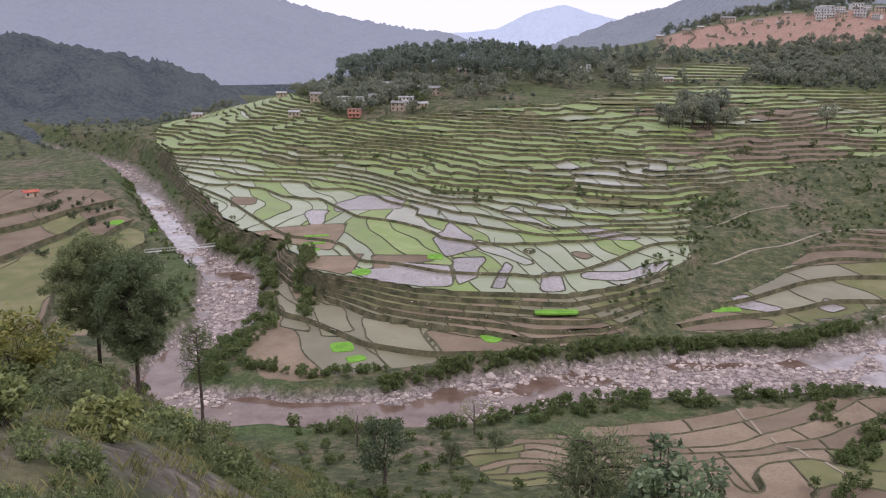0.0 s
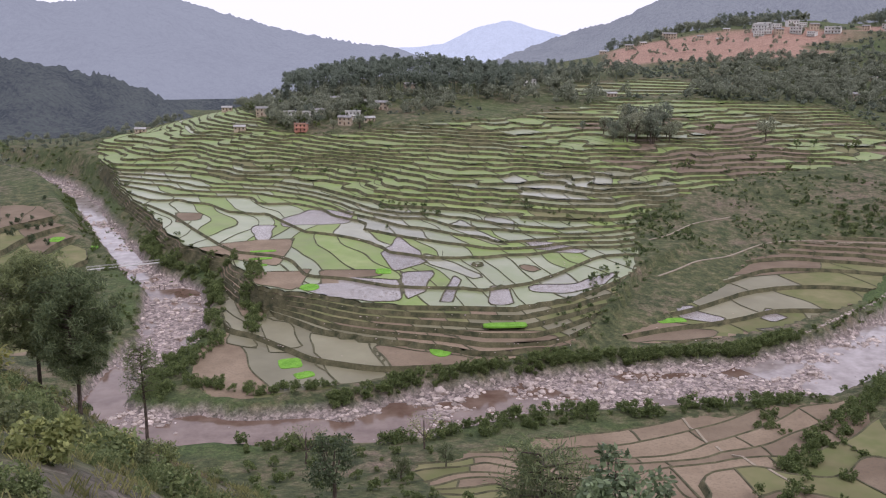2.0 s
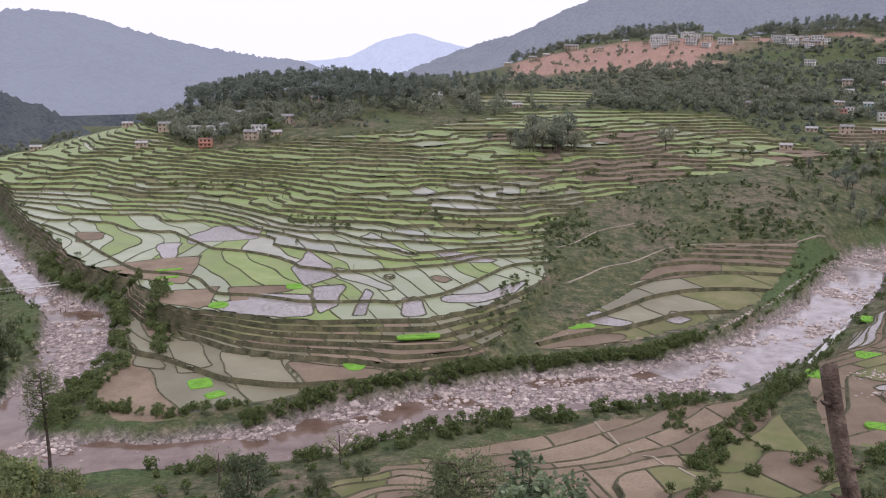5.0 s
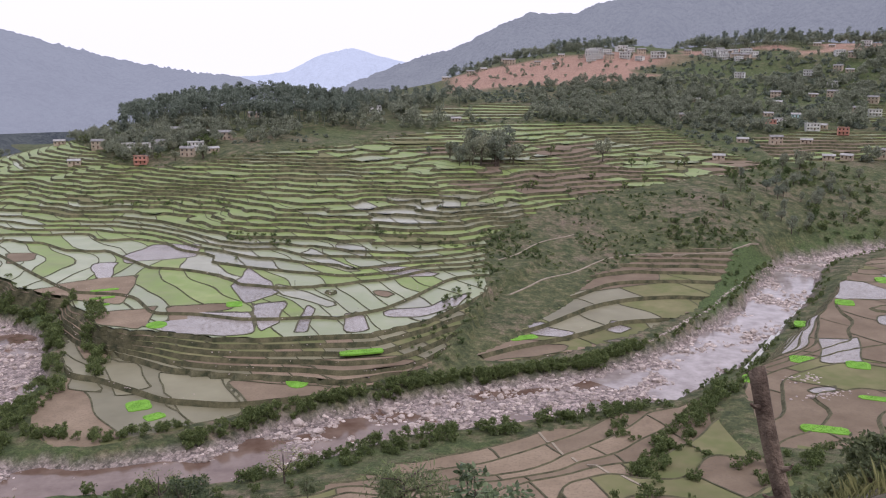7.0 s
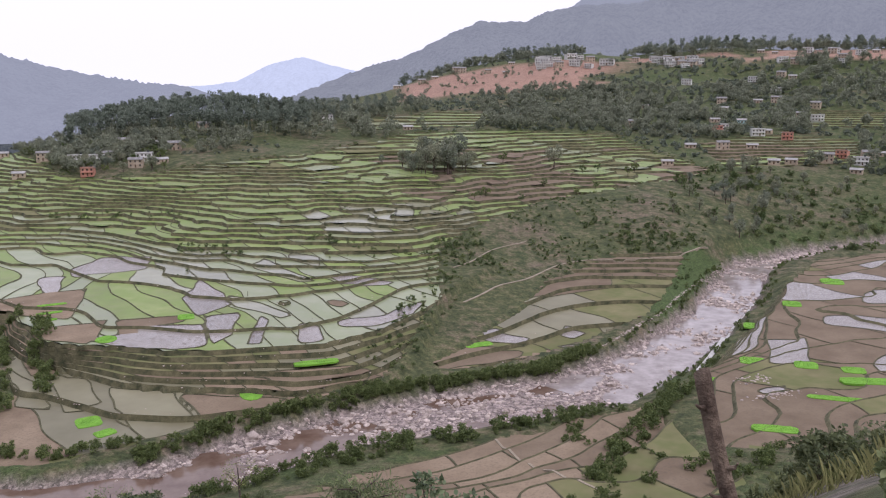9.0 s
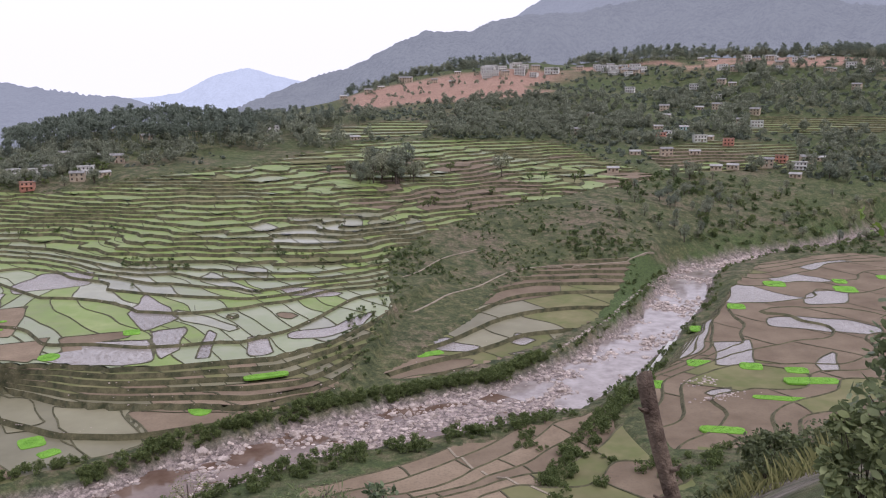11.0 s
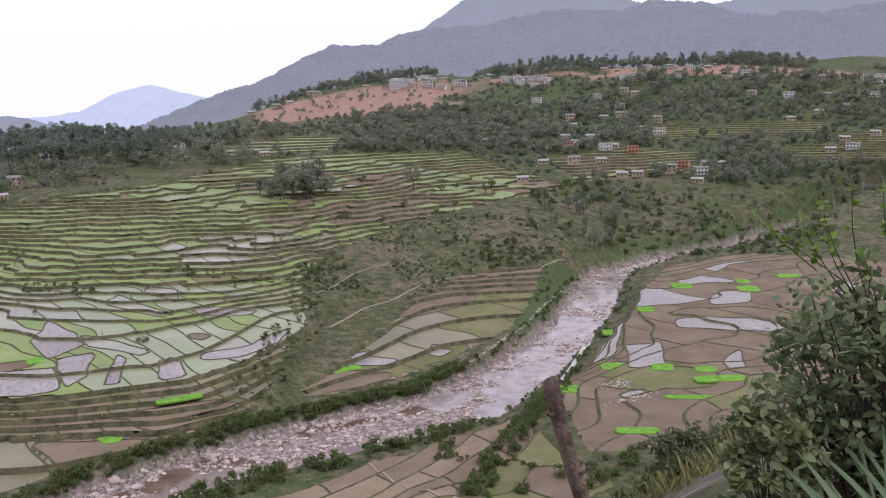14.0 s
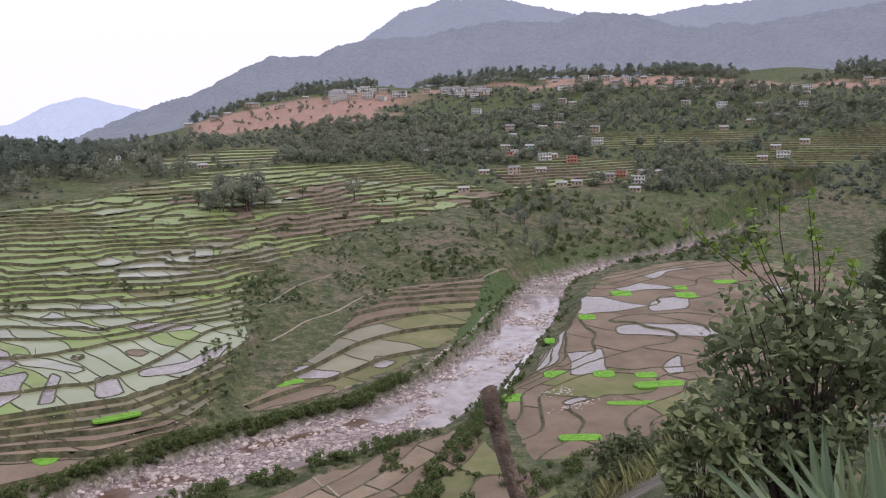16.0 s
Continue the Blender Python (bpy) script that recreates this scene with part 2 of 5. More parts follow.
# centre lines of the two streams: x, y, half width
SIDE_STREAM = [(-330, 640, 6), (-262, 585, 6), (-201, 527, 6), (-170, 489, 6.5), (-150, 453, 4.8), (-128, 403, 4.8), (-104, 352, 5), (-87, 316, 5), (-72, 298, 8), (-66, 272, 9), (-63, 250, 8), (-68, 224, 5.5), (-69, 204, 6), (-62, 194, 8)]
MAIN_STREAM = [(-95, 190, 8), (-60, 192, 9), (-33, 189, 8.5), (-10, 190, 9), (12, 199, 11), (34, 206.5, 10), (58, 210.5, 13), (98, 213, 14.5), (122, 227, 12.5), (147, 245, 10), (176, 271, 9), (205, 304, 9), (231, 330, 7.5), (268, 344, 5), (310, 350, 5), (380, 372, 5), (470, 400, 5)]


def stream_gap(line, x, y):
    """Distance outside the stream's edge (negative within)."""
    best = np.full(np.shape(x), 1e9)
    for (ax, ay, aw), (bx, by, bw) in zip(line, line[1:]):
        dx, dy = bx - ax, by - ay
        t = np.clip(((x - ax) * dx + (y - ay) * dy) / (dx * dx + dy * dy), 0, 1)
        best = np.minimum(best, np.hypot(x - ax - t * dx, y - ay - t * dy) - (aw + (bw - aw) * t))
    return best


def river_gap(x, y):
    x, y = np.asarray(x, float), np.asarray(y, float)
    return np.minimum(stream_gap(SIDE_STREAM, x, y), stream_gap(MAIN_STREAM, x, y)) + 1.6 * vnoise(x, y, 9, 3)


def bed_level(x, y):
    x, y = np.asarray(x, float), np.asarray(y, float)
    wet = 0.7 * sstep(x, 92, 135) * (1 - sstep(x, 205, 240))
    pool = np.exp(-(((x + 30) / 26) ** 2 + ((y - 189) / 11) ** 2) ** 2) + np.exp(-(((x + 70) / 9) ** 2 + ((y - 215) / 14) ** 2) ** 2) + np.exp(-(((x + 72) / 11) ** 2 + ((y - 299) / 5) ** 2) ** 2)
    side = sstep(-x, 75, 88) * sstep(y, 290, 305)
    low = np.exp(-((stream_gap(MAIN_STREAM, x, y) + 9 - 5 * vnoise(x, y, 40, 8)) / 3.0) ** 2)
    return 0.35 - 0.55 * wet - 0.9 * np.clip(pool, 0, 1) - 0.3 * side - 0.35 * low + 0.45 * vnoise(x, y, 11, 5) + 0.25 * vnoise(x, y, 4, 6)


# the broad bench of paddies: its front lip, the foot of the banks under it, and the edge of the low fields
LIP = [(-122, 390), (-104, 365), (-88, 335), (-75, 312), (-65, 297), (-48, 290), (-41, 269), (-31, 263), (-21, 260), (-7, 251), (7, 248), (34, 246), (52, 254), (66, 268), (80, 285)]
FOOT = [(-56, 284), (-33, 259), (-21, 245), (-6, 237), (13, 230), (23, 224), (42, 223), (52, 231), (62, 244)]
LOW_EDGE = [(-56, 270), (-57, 231), (-52, 213), (-41, 198), (-25, 203), (-13, 209), (17, 216), (41, 221)]
BENCH = LIP + [(112, 320), (112, 420), (-150, 480), (-155, 440)]
STACK = LIP[4:] + FOOT[::-1]
LOW_FIELDS = LOW_EDGE + FOOT[::-1]


def shape_bench(x, y, z):
    """Levels the bench, stacks its banks evenly between foot and lip, and keeps the fields below it low."""
    if not np.any((x > -160) & (x < 120) & (y > 190) & (y < 490)):
        return z
    to_lip = stream_gap([(*p, 0) for p in LIP], x, y)
    to_foot = stream_gap([(*p, 0) for p in FOOT], x, y)
    on_bench = np.clip(z, 11.34 + 0.02 * to_lip, 11.6 + 0.03 * to_lip + 0.004 * to_lip ** 2)
    on_stack = 5.5 + 5.8 * to_foot / (to_foot + to_lip + 0.01)
    z = np.where(inside(LOW_FIELDS, x, y), np.clip(z, 3.3, 5.4), z)
    z = np.where(inside(STACK, x, y), on_stack, z)
    return np.where(inside(BENCH, x, y), on_bench, z)


def jag(x, y, cell, seed):
    """Noise that holds and then jumps, as hand-dug edges do."""
    n = 0.5 + 0.5 * vnoise(x, y, cell, seed)
    return 2 * sstep(n, 0.32, 0.68) - 1


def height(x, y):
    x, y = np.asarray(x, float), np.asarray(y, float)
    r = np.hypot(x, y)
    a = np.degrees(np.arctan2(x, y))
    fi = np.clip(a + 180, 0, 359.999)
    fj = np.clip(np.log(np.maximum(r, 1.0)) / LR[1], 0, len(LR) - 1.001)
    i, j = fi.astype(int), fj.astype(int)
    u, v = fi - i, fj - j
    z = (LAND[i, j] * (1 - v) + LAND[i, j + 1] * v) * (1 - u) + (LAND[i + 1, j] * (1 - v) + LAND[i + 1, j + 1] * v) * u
    amp = sstep(r, 15, 200) * (0.25 + 0.75 * sstep(z, 5, 9))
    z = z + amp * (0.55 * vnoise(x, y, 34, 1) + 0.28 * vnoise(x, y, 13, 2)) + sstep(r, 8, 40) * (1 - sstep(r, 150, 200)) * (0.9 * vnoise(x, y, 17, 7) + 0.4 * vnoise(x, y, 6, 9)) + sstep(r, 550, 900) * (5 * vnoise(x, y, 90, 11) + 2.5 * vnoise(x, y, 40, 12))
    z = z + sstep(z, 13, 19) * (1 - sstep(r, 560, 640)) * (1.1 * vnoise(x, y, 55, 15) + 0.5 * jag(x + 0.3 * y, y, 21, 16) + 0.3 * jag(x, y - 0.4 * x, 10, 17))
    z = shape_bench(x, y, z)
    d = river_gap(x, y)
    bank = np.clip(z, 2.6, 4.2)
    t = sstep(d, -0.5, 3.0)
    return np.where(d < 3.5, bed_level(x, y) * (1 - t) + bank * t, np.where(d < 40, z + (bank - z) * (1 - sstep(d, 3.5, 11)), z))


FIELDS = {
    "main": [(-54, 282), (-53, 262), (-53, 232), (-50, 212), (-40, 200), (-26, 205), (0, 213), (41, 221), (54, 236), (68, 262), (82, 290), (90, 322), (98, 348), (130, 376), (165, 402), (205, 412), (250, 428), (285, 445), (270, 560), (200, 590), (140, 585), (60, 520), (10, 503), (-35, 500), (-60, 520), (-110, 640), (-165, 600), (-168, 530), (-136, 436), (-121, 392), (-90, 340), (-72, 308), (-62, 293)],
    "low": [(60, 238), (80, 255), (104, 280), (128, 312), (160, 330), (196, 326), (172, 295), (148, 268), (110, 246), (80, 236)],
    "far": [(292, 450), (380, 448), (415, 495), (370, 530), (310, 515)],
    "high": [(410, 540), (520, 480), (560, 520), (450, 590)],
    "upper": [(480, 430), (560, 372), (640, 400), (600, 450), (520, 480)],
    "slope": [(120, 600), (190, 610), (230, 640), (200, 690), (130, 670)],
    "east": [(420, 455), (470, 425), (500, 400), (520, 430), (480, 470)],
    "near": [(104, 158), (180, 120), (270, 180), (330, 260), (300, 320), (252, 318), (205, 276), (150, 226), (122, 200)],
    "foot": [(2, 160), (8, 138), (50, 132), (100, 138), (104, 176), (112, 194), (60, 188), (34, 182)],
    "west": [(-190, 400), (-150, 400), (-108, 332), (-92, 275), (-90, 228), (-130, 222), (-200, 300)],
}


def field_mask(x, y):
    r = np.zeros(np.shape(x), bool)
    for poly in FIELDS.values():
        r |= inside(poly, x, y)
    return r & (river_gap(x, y) > 5)


def field_depth(x, y):
    """How far inside the terraced land a place lies (negative outside)."""
    best = np.full(np.shape(x), -1e3)
    for poly in FIELDS.values():
        d = stream_gap([(*p, 0) for p in poly + poly[:1]], x, y)
        best = np.maximum(best, np.where(inside(poly, x, y), d, -d))
    return np.minimum(best, river_gap(x, y) - 5)


# ---- ground sheet ----
FINE_AZ = np.arange(-46, 72.01, 0.3)
ALL_AZ = np.concatenate([np.arange(-180, -46, 4.0), FINE_AZ, np.arange(74, 177, 4.0)])
RAD = np.concatenate([np.exp(np.arange(math.log(0.8), math.log(1500), 0.0129)), np.exp(np.arange(math.log(1520), math.log(4850), 0.06))])
GA, GR = np.meshgrid(np.radians(ALL_AZ), RAD, indexing="ij")
GX, GY = GR * np.sin(GA), GR * np.cos(GA)
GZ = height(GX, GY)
GD = river_gap(GX, GY)
GE = field_depth(GX, GY)


# the eroded earth bank below the pines on the spur: x, y, half width
SCARP = [(-27.9, 71.3, 1.2), (-22.4, 63.1, 2.2), (-19.8, 63.7, 2.6), (-17.3, 65.3, 2.4), (-15.0, 66.5, 1.8), (-13.4, 67.1, 1.0)]


def red_earth(x, y, z):
    r, a = np.hypot(x, y), np.degrees(np.arctan2(x, y))
    n = vnoise(x, y, 60, 21) + 0.6 * vnoise(x, y, 22, 22)
    band = sstep(r, 800, 815) * (1 - sstep(r, 905 + 10 * n, 925 + 10 * n)) * sstep(a, 12.5, 14) * (1 - sstep(a, 25, 27.5 + n))
    strip = sstep(r, 900 + 14 * n, 912 + 14 * n) * (1 - sstep(r, 952 + 14 * n, 965 + 14 * n)) * sstep(a, 25, 28) * (1 - sstep(a, 56, 58)) * sstep(n, -0.55, -0.2)
    return np.maximum(band * sstep(n, -1.1, -0.8), strip)


def sheet():
    na, nr = GX.shape
    z = GZ - 1.7 * sstep(GE, 0.4, 3.2)
    co = np.stack([GX, GY, z], -1).reshape(-1, 3)
    idx = np.arange(na * nr).reshape(na, nr)
    nxt = np.roll(idx, -1, 0)
    q = np.stack([idx[:, :-1], nxt[:, :-1], nxt[:, 1:], idx[:, 1:]], -1).reshape(-1, 4)[:, ::-1]
    me = bpy.data.meshes.new("ground")
    me.from_pydata(co.tolist() + [(0, 0, 88.3)], [], q.tolist() + [(na * nr, int(b), int(a)) for a, b in zip(idx[:, 0], nxt[:, 0])])
    me.polygons.foreach_set("use_smooth", [True] * len(me.polygons))
    at = me.attributes.new("cover", "FLOAT_COLOR", "POINT")
    gravel = 1 - sstep(GD, 0.3, 2.2)
    red = red_earth(GX, GY, GZ)
    n = vnoise(GX, GY, 30, 31) + 0.5 * vnoise(GX, GY, 8, 32)
    lush = 0.45 * (1 - sstep(GD, 4, 14)) * sstep(n, -0.3, 0.6) + 0.4 * sstep(n, 0.15, 0.8)
    meadow = inside([(150, 262), (205, 318), (216, 330), (196, 330), (176, 305), (148, 276)], GX, GY)
    far = 0.25 * sstep(np.hypot(GX, GY), 540, 600) + 0.3 * sstep(GX, 250, 300) * sstep(GY, 350, 400)
    lush = np.clip(np.maximum(np.maximum(lush, far * (0.7 + 0.3 * n)), 0.95 * meadow), 0, 1)
    near = 1 - sstep(np.hypot(GX, GY), 60, 95)
    gravel = np.maximum(gravel, 0.55 * near * sstep(vnoise(GX, GY, 7, 33) + 0.5 * vnoise(GX, GY, 2.5, 34), 0.1, 0.5))
    bare = (1 - sstep(stream_gap(SCARP, GX, GY) + 1.6 * vnoise(GX, GY, 4, 35), 0.0, 1.6)) * (GD > 6)
    bare = np.maximum(bare, 0.75 * near * sstep(np.hypot(GX, GY), 28, 45) * sstep(vnoise(GX, GY, 11, 36) + 0.6 * vnoise(GX, GY, 3.5, 37), 0.25, 0.6))
    col = np.stack([gravel, red, lush * (1 - gravel), bare], -1).reshape(-1)
    at.data.foreach_set("color", np.concatenate([col, [0, 0, 0, 0]]).astype(np.float32))
    me.materials.append(M_GROUND)
    return tagged(new("ground", me), "valley ground of grass, dry soil and river gravel", "ground", kind="structure")


ground = sheet()

# ---- terraces ----
Z_BREAKS, L_BREAKS = [-20, 3, 5.5, 11, 15, 90], [-21, 0, 2, 7, 13, 84]


def cut(poly, f, lo, hi):
    """The part of a polygon on which lo <= f <= hi."""
    for sign, lim in ((1, lo), (-1, hi)):
        out = []
        vals = [sign * (f(p) - lim) for p in poly]
        for k in range(len(poly)):
            a, b, fa, fb = poly[k - 1], poly[k], vals[k - 1], vals[k]
            if (fa < 0) != (fb < 0):
                t = fa / (fa - fb)
                out.append(tuple(u + (w - u) * t for u, w in zip(a, b)))
            if fb >= 0:
                out.append(b)
        poly = out
        if len(poly) < 3:
            return []
    return poly


# fields that stand out by what lies on them
ZONES = [
    (M_MUD, [(-31, 270), (-20, 258), (-7, 251), (4, 252), (3, 273), (-17, 274)]),
    (M_MUD, [(2, 283), (14, 284), (12, 262), (4, 252)]),
    (M_MUD, [(18, 278), (22, 273), (18, 251), (13, 251)]),
    (M_MUD, [(29, 267), (37, 264), (36, 247), (27, 247)]),
    (M_MUD, [(-4, 306), (3, 332), (13, 292), (1, 281)]),
    (M_MUD, [(-55, 352), (-44, 353), (-43, 325), (-50, 326)]),
    (M_MUD, [(-45, 358), (-34, 379), (-14, 366), (-17, 350), (-42, 346)]),
    (M_MUD, [(41, 269), (56, 270), (76, 285), (67, 267), (52, 258), (41, 260)]),
    (M_MUD, [(45, 318), (55, 317), (69, 308), (65, 302), (48, 307)]),
    (M_SILT, [(27, 349), (36, 321), (42, 310), (35, 310), (20, 337)]),
    (M_SILT, [(36, 354), (48, 341), (45, 324), (34, 343)]),
    (M_SILT, [(91, 409), (99, 401), (89, 357), (81, 365)]),
    (M_SILT, [(101, 397), (121, 367), (108, 361), (95, 380)]),
    (M_SILT, [(9, 306), (22, 291), (31, 275), (25, 272), (12, 289)]),
    (M_SOIL, [(-72, 318), (-50, 326), (-35, 331), (-36, 291), (-64, 308)]),
    (M_SOIL, [(-51, 282), (-38, 267), (-34, 259), (-43, 259)]),
    (M_SOIL, [(-46, 287), (-24, 286), (-29, 264), (-41, 270)]),
    (M_SOIL, [(-24, 286), (-1, 285), (-2, 276), (-22, 272)]),
    (M_SOIL, [(-6, 236), (23, 225), (16, 216), (-1, 214)]),
    (M_SOIL, [(12, 237), (48, 235), (44, 226), (23, 224)]),
    (M_SOIL, [(-91, 378), (-77, 377), (-74, 360), (-85, 358)]),
    (M_SOIL, [(40, 292), (50, 284), (45, 277), (41, 282)]),
    (M_SOIL, [(103, 431), (123, 418), (113, 398), (96, 424)]),
    (M_POND, [(-23, 247), (-6, 237), (-1, 214), (-13, 209), (-22, 228)]),
    (M_POND, [(-53, 276), (-43, 259), (-34, 234), (-45, 240)]),
    (M_POND, [(-41, 260), (-30, 257), (-22, 232), (-33, 232)]),
    (M_MUD, [(86, 263), (92, 265), (101, 254), (97, 248), (85, 255)]),
    (M_MUD, [(114, 266), (120, 258), (112, 252), (109, 257)]),
    (M_MUD, [(99, 247), (117, 251), (113, 245), (100, 244)]),
    (M_SOIL, [(55, 237), (82, 263), (82, 252), (96, 247), (92, 241), (64, 235)]),
    (M_SOIL, [(88, 277), (125, 310), (157, 315), (150, 299), (115, 292), (91, 273)]),
    (M_MUD, [(194, 241), (214, 228), (219, 213), (210, 207), (187, 230)]),
    (M_MUD, [(162, 224), (175, 222), (158, 196), (148, 203)]),
    (M_MUD, [(164, 241), (184, 253), (158, 220), (141, 212)]),
    (M_MUD, [(134, 188), (144, 187), (138, 180), (130, 183)]),
    (M_MUD, [(173, 195), (191, 204), (176, 185), (169, 186)]),
    (M_MUD, [(226, 262), (248, 259), (230, 243), (215, 246)]),
]


def zone_depth(x, y):
    """How far inside the nearest of those fields a place lies (negative outside)."""
    best = np.full(np.shape(x), -1e3)
    for _, plan in ZONES:
        ring = [(*p, 0) for p in plan + plan[:1]]
        d = stream_gap(ring, x, y)
        best = np.maximum(best, np.where(inside(plan, x, y), d, -d))
    return best


def zone_index(x, y):
    """Which of those fields a place lies in, or is nearest to."""
    d = np.array([np.where(inside(plan, x, y), -1.0, 1.0) * stream_gap([(*p, 0) for p in plan + plan[:1]], x, y) for _, plan in ZONES])
    return np.argmin(d, 0)


class Patch:
    """Collects faces with shared corners."""

    def __init__(self):
        self.index, self.verts, self.faces = {}, [], []

    def face(self, pts):
        f = []
        for p in pts:
            key = (round(p[0], 2), round(p[1], 2), round(p[2], 2))
            if key not in self.index:
                self.index[key] = len(self.verts)
                self.verts.append(p)
            k = self.index[key]
            if k not in f:
                f.append(k)
        if len(f) > 2:
            self.faces.append(f)

    def mesh(self, name, material):
        me = bpy.data.meshes.new(name)
        me.from_pydata(self.verts, [], self.faces)
        me.materials.append(material)
        return me


GL = np.interp(GZ, Z_BREAKS, L_BREAKS)
_e = 0.5
GLX = np.interp(height(GX + _e, GY), Z_BREAKS, L_BREAKS) - np.interp(height(GX - _e, GY), Z_BREAKS, L_BREAKS)
GLY = np.interp(height(GX, GY + _e), Z_BREAKS, L_BREAKS) - np.interp(height(GX, GY - _e), Z_BREAKS, L_BREAKS)
GG = np.clip(np.hypot(GLX, GLY), 0.02, 0.6)
GG = np.where(stream_gap([(*p, 0) for p in LIP], GX, GY) < 3.5, np.maximum(GG, 0.35), GG)
GS = GX + 0.28 * (GY - 300) + 11 * vnoise(GX, GY, 45, 41) + 3.0 * vnoise(GX, GY, 14, 42)
rows_rng = random.Random(5)
ROW_LEN = {k: rows_rng.uniform(8, 15) if 0 <= k <= 13 else rows_rng.uniform(10, 26) for k in range(-40, 120)}
ROW_OFF = {k: rows_rng.uniform(0, 50) for k in range(-40, 120)}
GF = zone_depth(GX + 1.2 * vnoise(GX, GY, 9, 43), GY + 1.2 * vnoise(GX, GY, 9, 44)) - 0.8
FINE = np.where(inside(FIELDS["near"], GX, GY), 2.6, np.where(inside(FIELDS["west"], GX, GY), 0.6, np.where(inside(FIELDS["low"], GX, GY), 1.2, 1.0)))
GI = np.zeros(GX.shape, int)
_in = GF > -3
GI[_in] = zone_index(GX[_in], GY[_in])
WIDE = np.where(inside(FIELDS["main"], GX, GY), 1.0, 2.2)
banks, bunds, paddies = Patch(), Patch(), {}
RISER, RIM, HALF = 0.62, 0.34, 0.2
GIN = GE > 0
cells = np.argwhere(GIN[:-1, :-1] | GIN[1:, :-1] | GIN[1:, 1:] | GIN[:-1, 1:])
for i, j in cells:
    quad = [(GX[a, b], GY[a, b], GL[a, b], GG[a, b], GS[a, b], GF[a, b], GE[a, b]) for a, b in ((i, j), (i, j + 1), (i + 1, j + 1), (i + 1, j))]
    fine = float(FINE[i, j])
    quad = [(float(x), float(y), float(l) * fine, float(g) * fine, float(s), float(f), float(e)) for x, y, l, g, s, f, e in quad]
    if min(p[6] for p in quad) < 0:
        quad = cut(quad, lambda p: p[6], 0, 1e9)
        if not quad:
            continue
    lo, hi = min(p[2] for p in quad), max(p[2] for p in quad)
    for k in range(math.floor(lo), math.floor(hi) + 1):
        below, here = (float(np.interp(v / fine, L_BREAKS, Z_BREAKS)) for v in (k - 1, k))
        slab = cut(quad, lambda p: p[2], k, k + 1)
        if not slab:
            continue
        off = lambda p: (p[2] - k) / p[3]
        face = cut(slab, off, -1, RISER)
        if face:
            banks.face([(p[0], p[1], below + (here + 0.2 - below) * min(1, max(0, off(p) / RISER))) for p in face])
        face = cut(slab, off, RISER, RISER + RIM)
        if face:
            bunds.face([(p[0], p[1], here + 0.2 * (1 - (off(p) - RISER) / RIM)) for p in face])
        flat = cut(slab, off, RISER + RIM, 1e9)
        if not flat:
            continue
        if max(p[5] for p in flat) > -HALF:
            rim = cut(flat, lambda p: p[5], -HALF, HALF)
            if rim:
                bunds.face([(p[0], p[1], here + 0.14) for p in rim])
            bed = cut(flat, lambda p: p[5], HALF, 1e9)
            if bed:
                best = max(range(4), key=lambda q: GF[i + (q & 1), j + (q >> 1)])
                paddies.setdefault((k, "zone", int(GI[i + (best & 1), j + (best >> 1)])), Patch()).face([(p[0], p[1], here) for p in bed])
            flat = cut(flat, lambda p: p[5], -1e9, -HALF)
            if not flat:
                continue
        wide = float(WIDE[i, j])
        span = ROW_LEN[k] * wide
        s = lambda p: (p[4] + ROW_OFF[k]) / span
        sl, sh = min(map(s, flat)), max(map(s, flat))
        h = HALF / span
        for c in range(math.floor(sl - h), math.floor(sh + h) + 1):
            rim = cut(flat, s, c - h, c + h)
            if rim:
                bunds.face([(p[0], p[1], here + 0.14) for p in rim])
            bed = cut(flat, s, c + h, c + 1 - h)
            if bed:
                paddies.setdefault((k, c, fine, wide), Patch()).face([(p[0], p[1], here) for p in bed])

terraces = new("terraced_field", banks.mesh("terrace_bank", M_RISER))
tagged(terraces, "grassy earth banks of stepped rice terraces", "terraces", kind="structure")
rim_ob = new("field_bund", bunds.mesh("field_bund", M_BUND))
rim_ob.parent = terraces
tagged(rim_ob, "low mud bunds edging the paddies", kind="stuff")


def crop_for(x, y, z, rng):
    """What grows or lies on a field, by the part of the valley it is in."""
    n = float(vnoise(x, y, 38, 51)) + 0.45 * rng.uniform(-1, 1)
    if inside(FIELDS["near"], x, y):
        if x + y < 330:
            return M_SOIL
        return M_MUD if n > 0.6 else M_SOIL if n > -0.6 else M_STUBBLE
    if inside(FIELDS["foot"], x, y) or inside(FIELDS["west"], x, y):
        return M_SOIL if n > -0.35 else M_STUBBLE
    if inside(FIELDS["low"], x, y):
        return M_SOIL if y > 306 or x < 82 else M_POND if n > 0.35 else M_STUBBLE
    if z < 6.2:
        return M_SOIL if x < -30 and y < 232 and n > -0.2 else M_STUBBLE if x < -30 and y < 226 else M_POND if x < 2 and n > -0.75 else M_SOIL
    if z < 10.3:
        if x < -32:
            return M_SOIL
        return M_SOIL if n > 0.4 else M_POND if n > 0.1 else M_STUBBLE
    if z < 15.6:
        return M_SILT if n > 0.45 else M_RICE if n > -0.6 else M_RICE2
    if x > 120 and y < 520 and n > 0.35:
        return M_SOIL
    if 40 < x < 125 and 335 < y < 400 and n > 0.1:
        return M_SILT
    return M_RICE2 if n > -0.3 else M_RICE if n > -0.65 else M_STUBBLE


